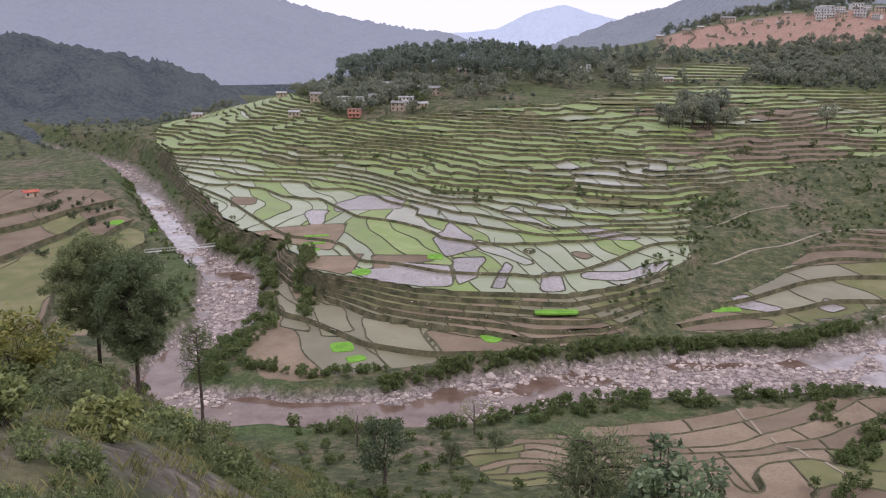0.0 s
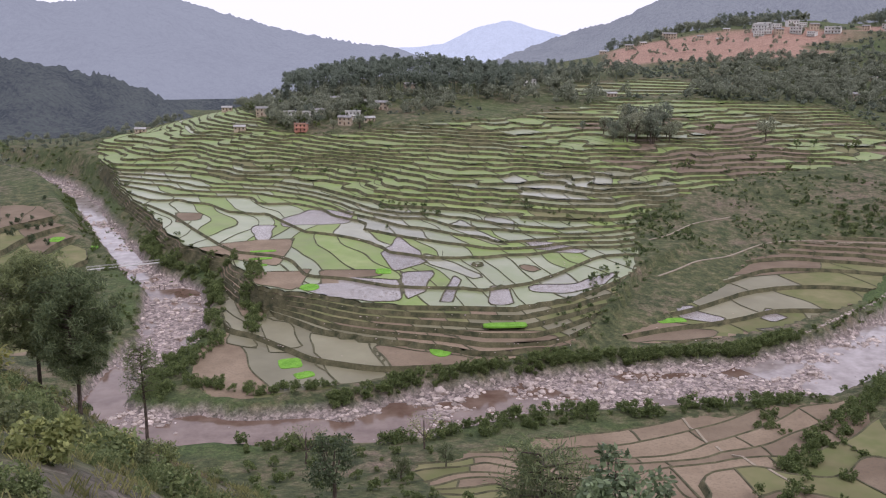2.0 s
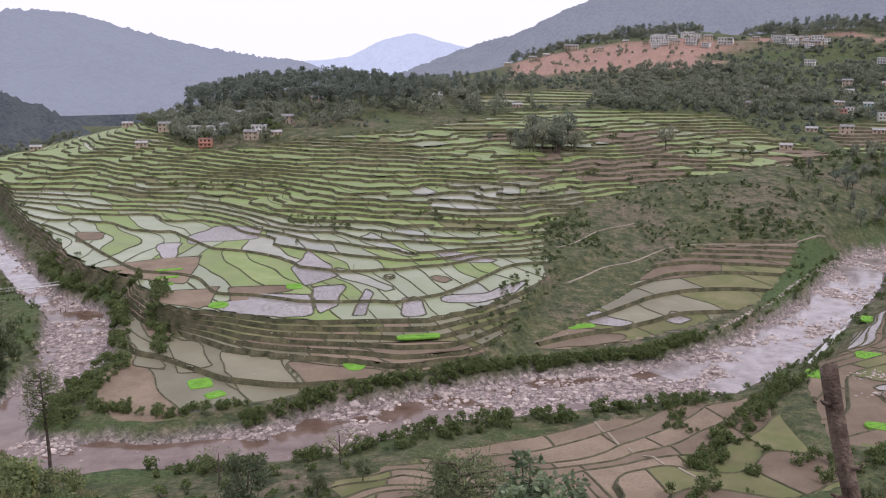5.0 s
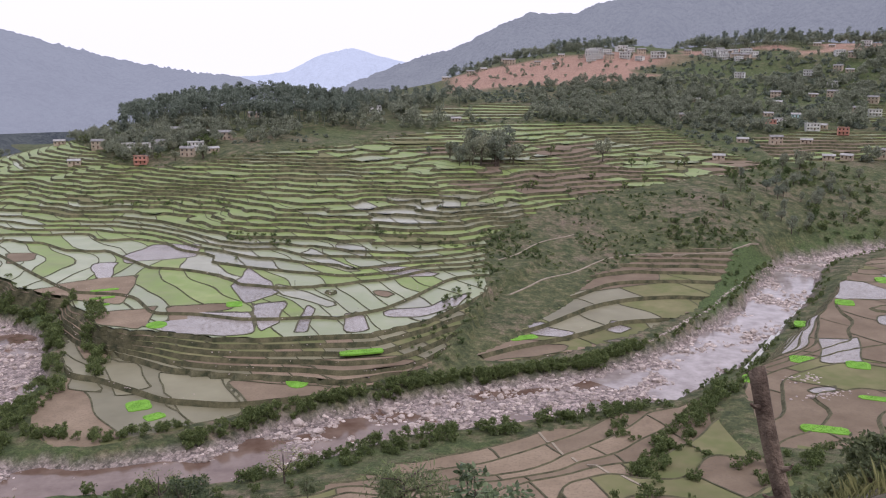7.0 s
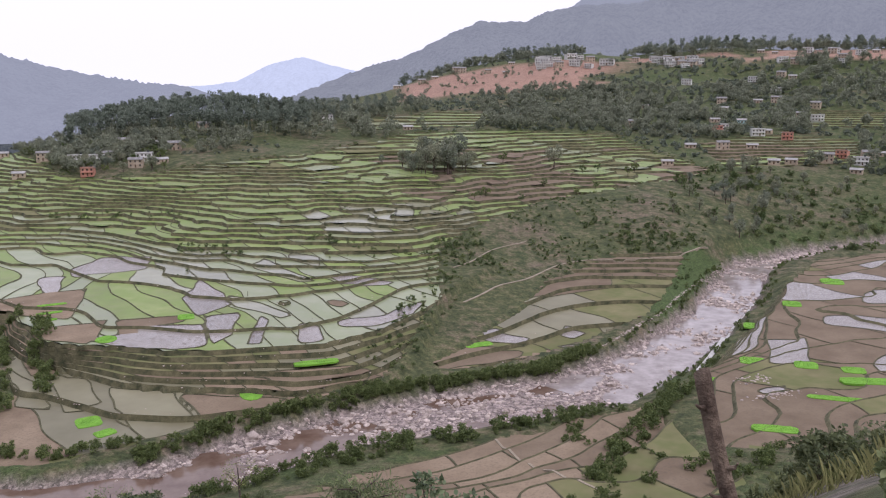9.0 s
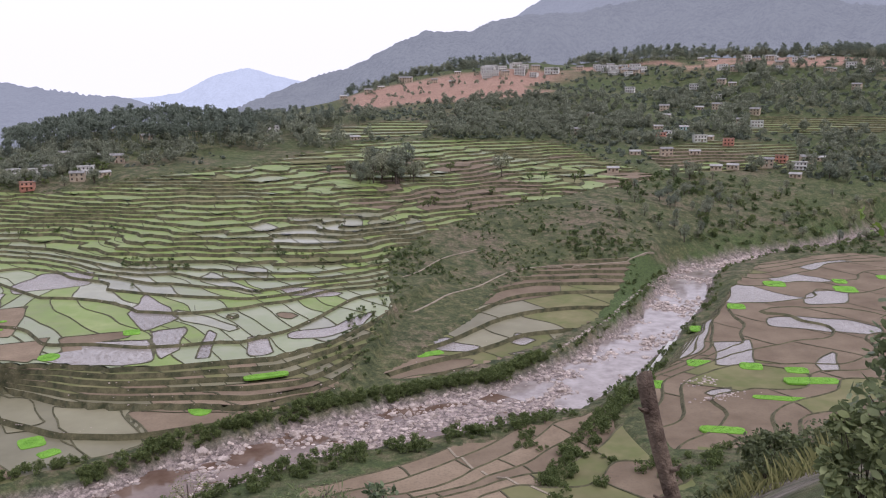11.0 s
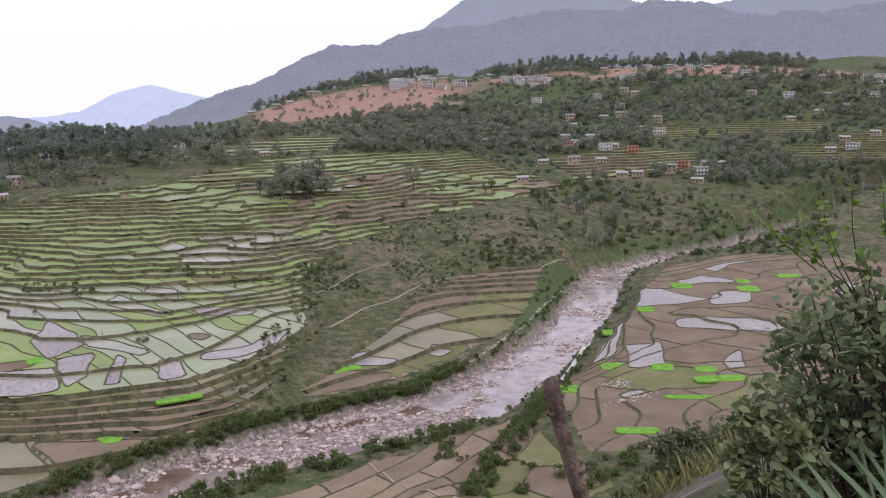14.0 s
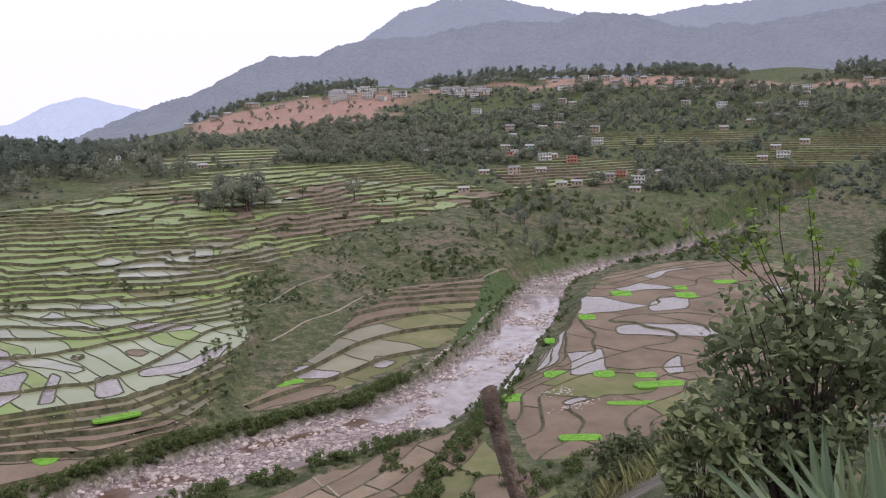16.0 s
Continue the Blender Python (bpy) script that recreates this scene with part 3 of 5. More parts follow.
crop_rng = random.Random(9)
rest = {}
order = []
for key, pt in paddies.items():
    c = np.mean(pt.verts, axis=0)
    order.append((math.hypot(c[0] - 20, c[1] - 250), key, c))
order.sort(key=lambda v: v[0])
for n, (_, key, c) in enumerate(order):
    m = ZONES[key[2]][0] if key[1] == "zone" else crop_for(float(c[0]), float(c[1]), float(c[2]), crop_rng)
    if n < 300:
        ob = new("paddy", paddies[key].mesh("paddy", m))
        ob.parent = terraces
    else:
        big = rest.setdefault(m.name, (m, Patch()))[1]
        base = len(big.verts)
        big.verts += paddies[key].verts
        big.faces += [[v + base for v in f] for f in paddies[key].faces]
for m, pt in rest.values():
    ob = new("far_paddies", pt.mesh("far_paddies", m))
    ob.parent = terraces
    tagged(ob, "small flooded and planted paddies", kind="stuff")


# ---- stream water ----
def water_material(name, deep, pale):
    m, nt, p = base_material(name, 0.1, 0.4)
    c = ramp(nt, noise_tex(nt, 0.16, 4), [(0.35, deep), (0.65, pale)])
    nt.links.new(c, p.inputs["Base Color"])
    nt.links.new(bump(nt, noise_tex(nt, 1.3, 3, 0.6), 0.10, 0.08), p.inputs["Normal"])
    return m


M_WATER = water_material("brown_silty_water", (0.115, 0.07, 0.05), (0.185, 0.13, 0.10))
# riffles, with bright sky reflection painted into the pale base colour
M_RIFFLE = water_material("pale_riffled_water", (0.19, 0.15, 0.132), (0.36, 0.315, 0.295))


def water(name, line, material, lift=0.0):
    me_v, me_f = [], []
    for k, (x, y, w) in enumerate(line):
        a, b = line[max(k - 1, 0)], line[min(k + 1, len(line) - 1)]
        t = Vector((b[0] - a[0], b[1] - a[1])).normalized()
        for s in (-1, 1):
            me_v.append((x - t.y * s * (w + 2.5), y + t.x * s * (w + 2.5), 0.22 + lift))
    for k in range(len(line) - 1):
        me_f.append((2 * k, 2 * k + 2, 2 * k + 3, 2 * k + 1))
    me = bpy.data.meshes.new(name)
    me.from_pydata(me_v, [], me_f)
    me.materials.append(material)
    return tagged(new(name, me), "shallow brown silty river water among stones", "river", kind="structure")


water("water", MAIN_STREAM[:8], M_WATER)
water("water", MAIN_STREAM[7:], M_RIFFLE, 0.004)
water("water", SIDE_STREAM[:8], M_RIFFLE, 0.008)
water("water", SIDE_STREAM[7:], M_WATER, 0.012)


# ---- far mountains ----
def mountain(label, crest, near, far, foot, material, seed, tooth=0.12):
    """A wooded range: crest bearings and slopes fitted to the camera's view, between two distances."""
    a0, a1 = crest[0][0], crest[-1][0]
    n, rows = int((a1 - a0) / 0.06) + 2, 26
    az = np.linspace(a0, a1, n)
    el = np.interp(az, [c[0] for c in crest], [c[1] for c in crest])
    k = np.exp(-np.linspace(-1.5, 1.5, 17) ** 2)
    el = np.convolve(np.pad(el, 8, mode="edge"), k / k.sum(), "valid")
    el = el + tooth * (0.5 * vnoise(az, az * 0, 0.45, seed) + 0.3 * vnoise(az, az * 0, 0.16, seed + 1) + 0.8 * np.maximum(0, vnoise(az, az * 0, 0.1, seed + 4)) * sstep(vnoise(az, az * 0, 1.3, seed + 5), -0.3, 0.3))
    v = []
    for q in range(rows):
        t = q / (rows - 1)
        r = near + (far - near) * t
        top = 90 + far * np.tan(np.radians(el))
        z = foot + (top - foot) * (t ** 0.85)
        x, y = r * np.sin(np.radians(az)), r * np.cos(np.radians(az))
        bulge = (far - near) * 0.10 * math.sin(math.pi * t)
        rough = vnoise(x, y, (far - near) * 0.22, seed + 2) + 0.5 * vnoise(x, y, (far - near) * 0.09, seed + 3)
        v.append(np.stack([x, y, z + bulge * rough * 0.8], -1))
    back = v[-1].copy()
    back[:, 0] *= 1.08
    back[:, 1] *= 1.08
    back[:, 2] = foot
    v = np.array(v + [back])
    idx = np.arange(v.shape[0] * n).reshape(v.shape[0], n)
    f = np.stack([idx[:-1, :-1], idx[:-1, 1:], idx[1:, 1:], idx[1:, :-1]], -1).reshape(-1, 4)
    me = bpy.data.meshes.new("backdrop")
    me.from_pydata(v.reshape(-1, 3).tolist(), [], f.tolist())
    me.materials.append(material)
    me.polygons.foreach_set("use_smooth", [True] * len(me.polygons))
    return tagged(new("backdrop", me), label, "mountain", kind="structure")


# haze put into base colour and glow, stronger for farther ranges
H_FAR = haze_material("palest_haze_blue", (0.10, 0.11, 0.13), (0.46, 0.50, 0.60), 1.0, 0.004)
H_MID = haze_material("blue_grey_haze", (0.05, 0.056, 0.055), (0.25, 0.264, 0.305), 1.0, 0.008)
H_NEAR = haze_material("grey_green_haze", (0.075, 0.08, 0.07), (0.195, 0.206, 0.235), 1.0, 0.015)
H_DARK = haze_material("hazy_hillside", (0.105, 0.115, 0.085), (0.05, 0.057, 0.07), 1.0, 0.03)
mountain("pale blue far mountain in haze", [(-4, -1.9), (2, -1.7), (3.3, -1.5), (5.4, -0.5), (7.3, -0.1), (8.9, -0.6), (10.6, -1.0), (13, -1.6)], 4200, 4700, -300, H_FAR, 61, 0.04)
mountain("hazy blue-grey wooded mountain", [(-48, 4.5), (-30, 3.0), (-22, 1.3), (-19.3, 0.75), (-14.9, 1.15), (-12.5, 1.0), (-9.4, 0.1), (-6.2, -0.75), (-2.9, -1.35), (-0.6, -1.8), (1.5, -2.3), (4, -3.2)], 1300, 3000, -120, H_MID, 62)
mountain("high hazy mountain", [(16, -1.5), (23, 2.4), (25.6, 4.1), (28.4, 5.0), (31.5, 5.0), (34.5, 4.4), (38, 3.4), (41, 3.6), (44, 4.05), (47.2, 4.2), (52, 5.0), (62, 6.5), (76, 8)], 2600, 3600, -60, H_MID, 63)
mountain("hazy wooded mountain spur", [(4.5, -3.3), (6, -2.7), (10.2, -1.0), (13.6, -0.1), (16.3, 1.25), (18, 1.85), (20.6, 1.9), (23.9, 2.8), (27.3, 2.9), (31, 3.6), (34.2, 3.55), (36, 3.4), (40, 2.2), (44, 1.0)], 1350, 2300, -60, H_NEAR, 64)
mountain("wooded mountainside, grey-green with painted haze", [(26, -0.5), (30.7, 0.95), (33.5, 2.5), (37.5, 3.85), (40.2, 3.75), (42.1, 3.0), (45.7, 2.7), (48.7, 3.2), (51.6, 3.5), (60, 4.5), (76, 6)], 1150, 1700, 40, H_NEAR, 65)
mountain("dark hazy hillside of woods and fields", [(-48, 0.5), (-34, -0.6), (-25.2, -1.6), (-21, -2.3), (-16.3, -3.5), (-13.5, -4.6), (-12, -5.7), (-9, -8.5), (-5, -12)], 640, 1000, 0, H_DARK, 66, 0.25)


# ---- mesh building ----
class Shape:
    """Vertices and faces of one mesh part."""

    def __init__(self):
        self.v, self.f = [], []

    def add(self, verts, faces):
        n = len(self.v)
        self.v.extend(tuple(map(float, p)) for p in verts)
        self.f.extend(tuple(int(i) + n for i in f) for f in faces)
        return self

    def tube(self, pts, radii, sides=7):
        pts = [Vector(p) for p in pts]
        rings = []
        for k, (p, r) in enumerate(zip(pts, radii)):
            t = (pts[min(k + 1, len(pts) - 1)] - pts[max(k - 1, 0)]).normalized()
            u = t.orthogonal().normalized()
            w = t.cross(u)
            rings += [p + (u * math.cos(a) + w * math.sin(a)) * r for a in (2 * math.pi * s / sides for s in range(sides))]
        f = [(k * sides + s, k * sides + (s + 1) % sides, (k + 1) * sides + (s + 1) % sides, (k + 1) * sides + s) for k in range(len(pts) - 1) for s in range(sides)]
        f += [tuple(range(sides))[::-1], tuple((len(pts) - 1) * sides + s for s in range(sides))]
        return self.add(rings, f)

    def box(self, x0, y0, z0, x1, y1, z1):
        v = [(x, y, z) for z in (z0, z1) for y in (y0, y1) for x in (x0, x1)]
        return self.add(v, [(0, 2, 3, 1), (4, 5, 7, 6), (0, 1, 5, 4), (2, 6, 7, 3), (0, 4, 6, 2), (1, 3, 7, 5)])

    def leaves(self, rng, centres, radii, per, size, aspect=1.7, flat=0.0, pointed=False):
        """Many small leaf blades round the given clump centres."""
        c = np.repeat(np.asarray(centres, float), per, 0)
        r = np.repeat(np.asarray(radii, float), per)[:, None]
        n = len(c)
        d = rng.normal(size=(n, 3))
        d /= np.linalg.norm(d, axis=1)[:, None]
        c = c + d * r * rng.uniform(0.45, 1.05, (n, 1))
        a = rng.normal(size=(n, 3)) + 0.6 * d
        a[:, 2] *= 1 - flat
        a /= np.linalg.norm(a, axis=1)[:, None]
        b = np.cross(a, rng.normal(size=(n, 3)) + np.array([0, 0, 3 * flat]))
        b /= np.linalg.norm(b, axis=1)[:, None]
        s = size * rng.uniform(0.6, 1.3, (n, 1))
        if pointed:
            v = np.stack([c - a * s, c - a * s * 0.2 + b * s / aspect, c + a * s * 0.45 + b * s * 0.8 / aspect, c + a * s, c + a * s * 0.45 - b * s * 0.8 / aspect, c - a * s * 0.2 - b * s / aspect], 1)
            m = 6
        else:
            v = np.stack([c - a * s, c + b * s / aspect, c + a * s, c - b * s / aspect], 1)
            m = 4
        return self.add(v.reshape(-1, 3), np.arange(n * m).reshape(n, m))

    def mesh(self, name, material, smooth=False):
        me = bpy.data.meshes.new(name)
        me.from_pydata(self.v, [], self.f)
        me.materials.append(material)
        if smooth:
            me.polygons.foreach_set("use_smooth", [True] * len(me.polygons))
        return me


def part(name, shape, material, parent, label="", smooth=False):
    ob = new(name, shape.mesh(name, material, smooth))
    ob.parent = parent
    return tagged(ob, label)


def ground_at(x, y):
    return float(height(x, y))


def terrace_at(x, y):
    return float(terraces_at(np.array([x]), np.array([y]))[0])


def terraces_at(x, y):
    z = height(x, y)
    fine = np.where(inside(FIELDS["near"], x, y), 2.6, np.where(inside(FIELDS["west"], x, y), 0.6, np.where(inside(FIELDS["low"], x, y), 1.2, 1.0)))
    step = np.interp(np.floor(np.interp(z, Z_BREAKS, L_BREAKS) * fine) / fine, L_BREAKS, Z_BREAKS)
    return np.where(field_mask(x, y), step, z)


def foliage(name, dark, light, rough=0.6):
    m, nt, p = base_material(name, rough, 0.25)
    g = nt.nodes.new("ShaderNodeNewGeometry")
    c = ramp(nt, g.outputs["Random Per Island"], [(0.0, dark), (1.0, light)])
    c = mix(nt, 0.5, c, ramp(nt, noise_tex(nt, 0.6, 2), [(0.3, (0.3, 0.3, 0.3)), (0.7, (0.7, 0.7, 0.7))]), "OVERLAY")
    info = nt.nodes.new("ShaderNodeObjectInfo")
    c = mix(nt, 1.0, c, ramp(nt, info.outputs["Random"], [(0, (0.75, 0.8, 0.8)), (1, (1.25, 1.15, 1.0))]), "MULTIPLY")
    nt.links.new(c, p.inputs["Base Color"])
    thin = nt.nodes.new("ShaderNodeBsdfTranslucent")
    nt.links.new(c, thin.inputs["Color"])
    both = nt.nodes.new("ShaderNodeMixShader")
    both.inputs[0].default_value = 0.4
    nt.links.new(p.outputs[0], both.inputs[1])
    nt.links.new(thin.outputs[0], both.inputs[2])
    nt.links.new(both.outputs[0], nt.nodes["Material Output"].inputs["Surface"])
    return m


F_DARK = foliage("dark_tree_leaves", (0.072, 0.093, 0.051), (0.160, 0.192, 0.099))
# leaf colour lifted to pale grey-green, painting distance haze onto dark woods
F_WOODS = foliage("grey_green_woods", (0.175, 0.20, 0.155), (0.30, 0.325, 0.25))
F_PINE = foliage("pine_needles", (0.10, 0.13, 0.07), (0.24, 0.285, 0.14))
F_SCRUB = foliage("riverside_scrub_leaves", (0.068, 0.098, 0.039), (0.180, 0.232, 0.090))
F_HILL = foliage("hillside_bush_leaves", (0.12, 0.155, 0.06), (0.31, 0.345, 0.145))
F_DRY = foliage("yellowish_bush_leaves", (0.112, 0.136, 0.032), (0.320, 0.304, 0.096))
F_NEAR = foliage("broad_shrub_leaves", (0.10, 0.135, 0.07), (0.30, 0.36, 0.195), 0.45)
F_YOUNG = foliage("fresh_young_leaves", (0.14, 0.22, 0.04), (0.28, 0.38, 0.08), 0.45)
F_AGAVE = foliage("agave_blade_green", (0.120, 0.168, 0.102), (0.240, 0.312, 0.180), 0.5)
F_GRASS = foliage("rough_grass", (0.156, 0.169, 0.065), (0.390, 0.364, 0.169), 0.9)
M_BARK = varied("grey_brown_bark", (0.05, 0.038, 0.03), (0.13, 0.10, 0.08), 2.0, 14.0, bmp=0.8, dist=0.05)
M_ROCK = varied("pale_pink_river_stone", (0.25, 0.205, 0.175), (0.51, 0.43, 0.385), 0.8, 5.0, bmp=0.4, dist=0.08, island=0.35)
M_POST = varied("weathered_post_wood", (0.07, 0.048, 0.036), (0.23, 0.175, 0.13), 9.0, 45.0, bmp=0.9, dist=0.02)
M_WALL_W = varied("white_limewash", (0.50, 0.49, 0.46), (0.70, 0.69, 0.66), 0.5, 3.0, bmp=0.1)
M_WALL_T = varied("tan_mud_plaster", (0.34, 0.27, 0.20), (0.48, 0.40, 0.31), 0.5, 3.0, bmp=0.2)
M_WALL_P = varied("salmon_painted_wall", (0.42, 0.20, 0.15), (0.55, 0.29, 0.22), 0.5, 3.0, bmp=0.1)
M_WALL_B = varied("pale_teal_wall", (0.32, 0.48, 0.46), (0.42, 0.58, 0.55), 0.5, 3.0, bmp=0.1)
M_ROOF_S = varied("grey_slate_roof", (0.16, 0.155, 0.15), (0.28, 0.27, 0.26), 0.7, 5.0, bmp=0.4)
M_ROOF_C = varied("pale_concrete_roof", (0.26, 0.25, 0.24), (0.40, 0.39, 0.37), 0.7, 5.0, bmp=0.2)
M_ROOF_R = varied("rusty_red_tin_roof", (0.34, 0.09, 0.06), (0.52, 0.17, 0.11), 0.7, 5.0, bmp=0.2)
M_DARKGLASS = varied("dark_window_glass", (0.03, 0.035, 0.04), (0.05, 0.055, 0.06), 1.0, 5.0, rough=0.15, spec=0.5, bmp=0)
M_FRAME = varied("brown_timber", (0.10, 0.06, 0.04), (0.18, 0.12, 0.08), 2.0, 9.0, bmp=0.2)
M_CONC = varied("pale_concrete", (0.36, 0.35, 0.32), (0.55, 0.53, 0.50), 0.5, 4.0, bmp=0.3)
M_PATH = varied("pale_footpath_earth", (0.22, 0.185, 0.13), (0.33, 0.28, 0.21), 0.5, 4.0, bmp=0.3)


# ---- plants ----
def clumps(rng, n, rx, rz, z0, low=0.0):
    """Uneven clump centres filling a rounded crown."""
    d = rng.normal(size=(n, 3))
    d /= np.linalg.norm(d, axis=1)[:, None]
    q = rng.uniform(0.35, 1.0, (n, 1)) ** 0.6
    c = d * q * np.array([rx, rx, rz]) * rng.uniform(0.8, 1.15, (n, 1))
    c[:, 2] = z0 + np.maximum(c[:, 2], -rz * (1 - low))
    return c


def broadleaf(seed, h, spread, leaf, n, per, material, label, name="tree"):
    rng = np.random.default_rng(seed)
    root = new(name)
    tagged(root, label, "tree")
    c = clumps(rng, n, spread, h * 0.34, h * 0.62)
    trunk = Shape().tube([(0, 0, -0.4), (0.02 * h, 0, h * 0.2), (0, 0.02 * h, h * 0.45), (0.03 * h, 0, h * 0.75)], [h * 0.03, h * 0.024, h * 0.018, h * 0.006])
    for p in c[:7]:
        trunk.tube([(0, 0, h * 0.3), tuple(0.55 * p + np.array([0, 0, 0.12 * h])), tuple(p)], [h * 0.012, h * 0.008, h * 0.003], 5)
    part("trunk", trunk, M_BARK, root)
    part("crown", Shape().leaves(rng, c, rng.uniform(0.16, 0.30, n) * spread * 1.5, per, leaf), material, root)
    return root


def pine(seed, h, leaf, tiers, per, material, label, bare=0.35, spread=0.2, name="pine_tree"):
    rng = np.random.default_rng(seed)
    root = new(name)
    tagged(root, label, "tree")
    trunk = Shape().tube([(0, 0, -0.5), (0.01 * h, 0, h * 0.3), (0.0, 0.012 * h, h * 0.65), (0, 0, h * 0.98)], [h * 0.017, h * 0.014, h * 0.009, h * 0.002])
    cs = []
    for k in range(tiers):
        u = bare + (1 - bare) * (k + rng.uniform(0, 0.7)) / tiers
        reach = spread * h * (math.sin(math.pi * min(1, (1 - u) / (1 - bare) * 0.72 + 0.14)) ** 0.8) * rng.uniform(0.5, 1.25)
        a = k * 2.4 + rng.uniform(-0.5, 0.5)
        tip = np.array([math.cos(a) * reach, math.sin(a) * reach, u * h + 0.22 * reach])
        trunk.tube([(0, 0, u * h - 0.1 * reach), tuple(tip * np.array([0.5, 0.5, 1]) - np.array([0, 0, 0.12 * reach])), tuple(tip)], [h * 0.0055, h * 0.004, h * 0.0015], 4)
        for w in (0.5, 0.8, 1.0):
            cs.append(tip * np.array([w, w, 1]) + rng.normal(size=3) * 0.022 * h)
    part("trunk", trunk, M_BARK, root)
    part("crown", Shape().leaves(rng, cs, rng.uniform(0.035, 0.07, len(cs)) * h, per, leaf, 7.0), material, root)
    return root


def shrub_shape(seed, r, h, leaf, n, per, aspect=1.7, pointed=False):
    rng = np.random.default_rng(seed)
    c = clumps(rng, n, r * 0.75, h * 0.42, h * 0.5, 0.1)
    s = Shape().leaves(rng, c, rng.uniform(0.22, 0.38, n) * r, per, leaf, aspect, pointed=pointed)
    stems = Shape()
    for p in c[:5]:
        stems.tube([(0, 0, -0.25), tuple(0.5 * p), tuple(p)], [0.03 * r, 0.022 * r, 0.01 * r], 4)
    return s, stems


def place(root, x, y, turn=0.0, size=1.0, sink=0.0, z=None):
    root.matrix_basis = pose(x, y, (terrace_at(x, y) if z is None else z) - sink, 0, 0, turn) @ Matrix.Scale(size, 4)
    return root


def again(root, x, y, turn, size, sink=0.1):
    """A copy of a built thing at another spot."""
    ob = copy_thing(root, Matrix())
    ob.matrix_basis = pose(x, y, terrace_at(x, y) - sink, 0, 0, turn) @ Matrix.Scale(size, 4)
    return ob


def joined(name, label, proto, spots, material, category="scrub"):
    """One spread of plants too many to count, from a few built shapes."""
    vs, fs, base = [], [], 0
    arr = [(np.array(s.v), np.array(s.f)) for s in proto]
    zs = terraces_at(np.array([p[0] for p in spots]), np.array([p[1] for p in spots]))
    for k, (x, y, size, turn) in enumerate(spots):
        v, f = arr[k % len(arr)]
        c, s = math.cos(turn) * size, math.sin(turn) * size
        w = np.stack([v[:, 0] * c - v[:, 1] * s + x, v[:, 0] * s + v[:, 1] * c + y, v[:, 2] * size + zs[k] - 0.1], 1)
        vs.append(w)
        fs.append(f + base)
        base += len(v)
    if not vs:
        return None
    me = bpy.data.meshes.new(name)
    me.from_pydata(np.concatenate(vs).tolist(), [], np.concatenate(fs).tolist())
    me.materials.append(material)
    return tagged(new(name, me), label, category, kind="stuff")


veg = random.Random(77)


def anywhere(x, y):
    return np.ones(len(x), bool)


def scatter(n, a0, a1, r0, r1, lo, hi, keep=anywhere):
    """Random spots between two bearings and two distances: x, y, size, turn."""
    g = np.random.default_rng(veg.randrange(10 ** 6))
    a, r = np.radians(g.uniform(a0, a1, n * 6)), g.uniform(r0, r1, n * 6)
    x, y = r * np.sin(a), r * np.cos(a)
    ok = np.nonzero(keep(x, y))[0][:n]
    return [(float(x[i]), float(y[i]), float(g.uniform(lo, hi)), float(g.uniform(0, 6.28))) for i in ok]


VILLAGE_WEST = [(-57, 542), (-49, 513), (-46, 537), (-25, 517), (-41, 539), (-21, 527), (-12, 517), (-33, 571), (-15, 568), (-5, 552), (-69, 613), (-106, 610), (-86, 534), (-77, 565), (-155, 582), (13, 604), (145, 601), (-172, 376), (44, 640), (85, 640), (98, 645)]
VILLAGE_EAST = [(266, 470), (301, 505), (316, 493), (361, 524), (371, 528), (336, 492), (370, 505), (325, 454), (336, 453), (359, 452), (377, 461), (390, 455), (402, 456), (375, 443), (361, 429), (363, 578), (379, 569), (354, 548), (343, 543), (541, 537), (510, 457), (495, 437), (482, 443), (538, 456), (424, 564), (429, 554)]
VILLAGE_HIGH = [(479, 705), (499, 695), (503, 685), (425, 724), (407, 640), (430, 626), (442, 620), (519, 723), (523, 710), (537, 782), (593, 712), (569, 707), (592, 665), (609, 563), (627, 536), (588, 525), (572, 539), (587, 586), (567, 608), (344, 647), (296, 575), (610, 640), (640, 600), (660, 560), (470, 660), (455, 590), (390, 610)]


def clear(x, y):
    open_view = np.ones(np.shape(x), bool)
    for hx, hy in VILLAGE_WEST + VILLAGE_EAST + VILLAGE_HIGH:
        r = math.hypot(hx, hy)
        along_view, across = (x * hx + y * hy) / r - r, (x * hy - y * hx) / r
        open_view &= ~((along_view > -9) & (along_view < 5) & (np.abs(across) < 4))
    return open_view & ~field_mask(x, y) & (river_gap(x, y) > 2.5)


def patchy(seed, level=0.0, cell=45):
    return lambda x, y: clear(x, y) & (vnoise(x, y, cell, seed) > level)


def off_red(x, y):
    return clear(x, y) & (red_earth(x, y, 0) < 0.2)


# far woods, one sheet of crowns for each kind
rngw = np.random.default_rng(3)
far_round = [Shape().leaves(np.random.default_rng(100 + k), clumps(np.random.default_rng(k), 13, 2.6, 2.6, 4.6), np.random.default_rng(k).uniform(0.7, 1.5, 13), 22, 0.5) for k in range(5)]
far_pine = []
for k in range(5):
    g = np.random.default_rng(200 + k)
    c = clumps(g, 14, 2.2, 3.4, 10.2)
    s = Shape().leaves(g, c, g.uniform(0.7, 1.3, 14), 22, 0.55, 2.6)
    far_pine.append(s)
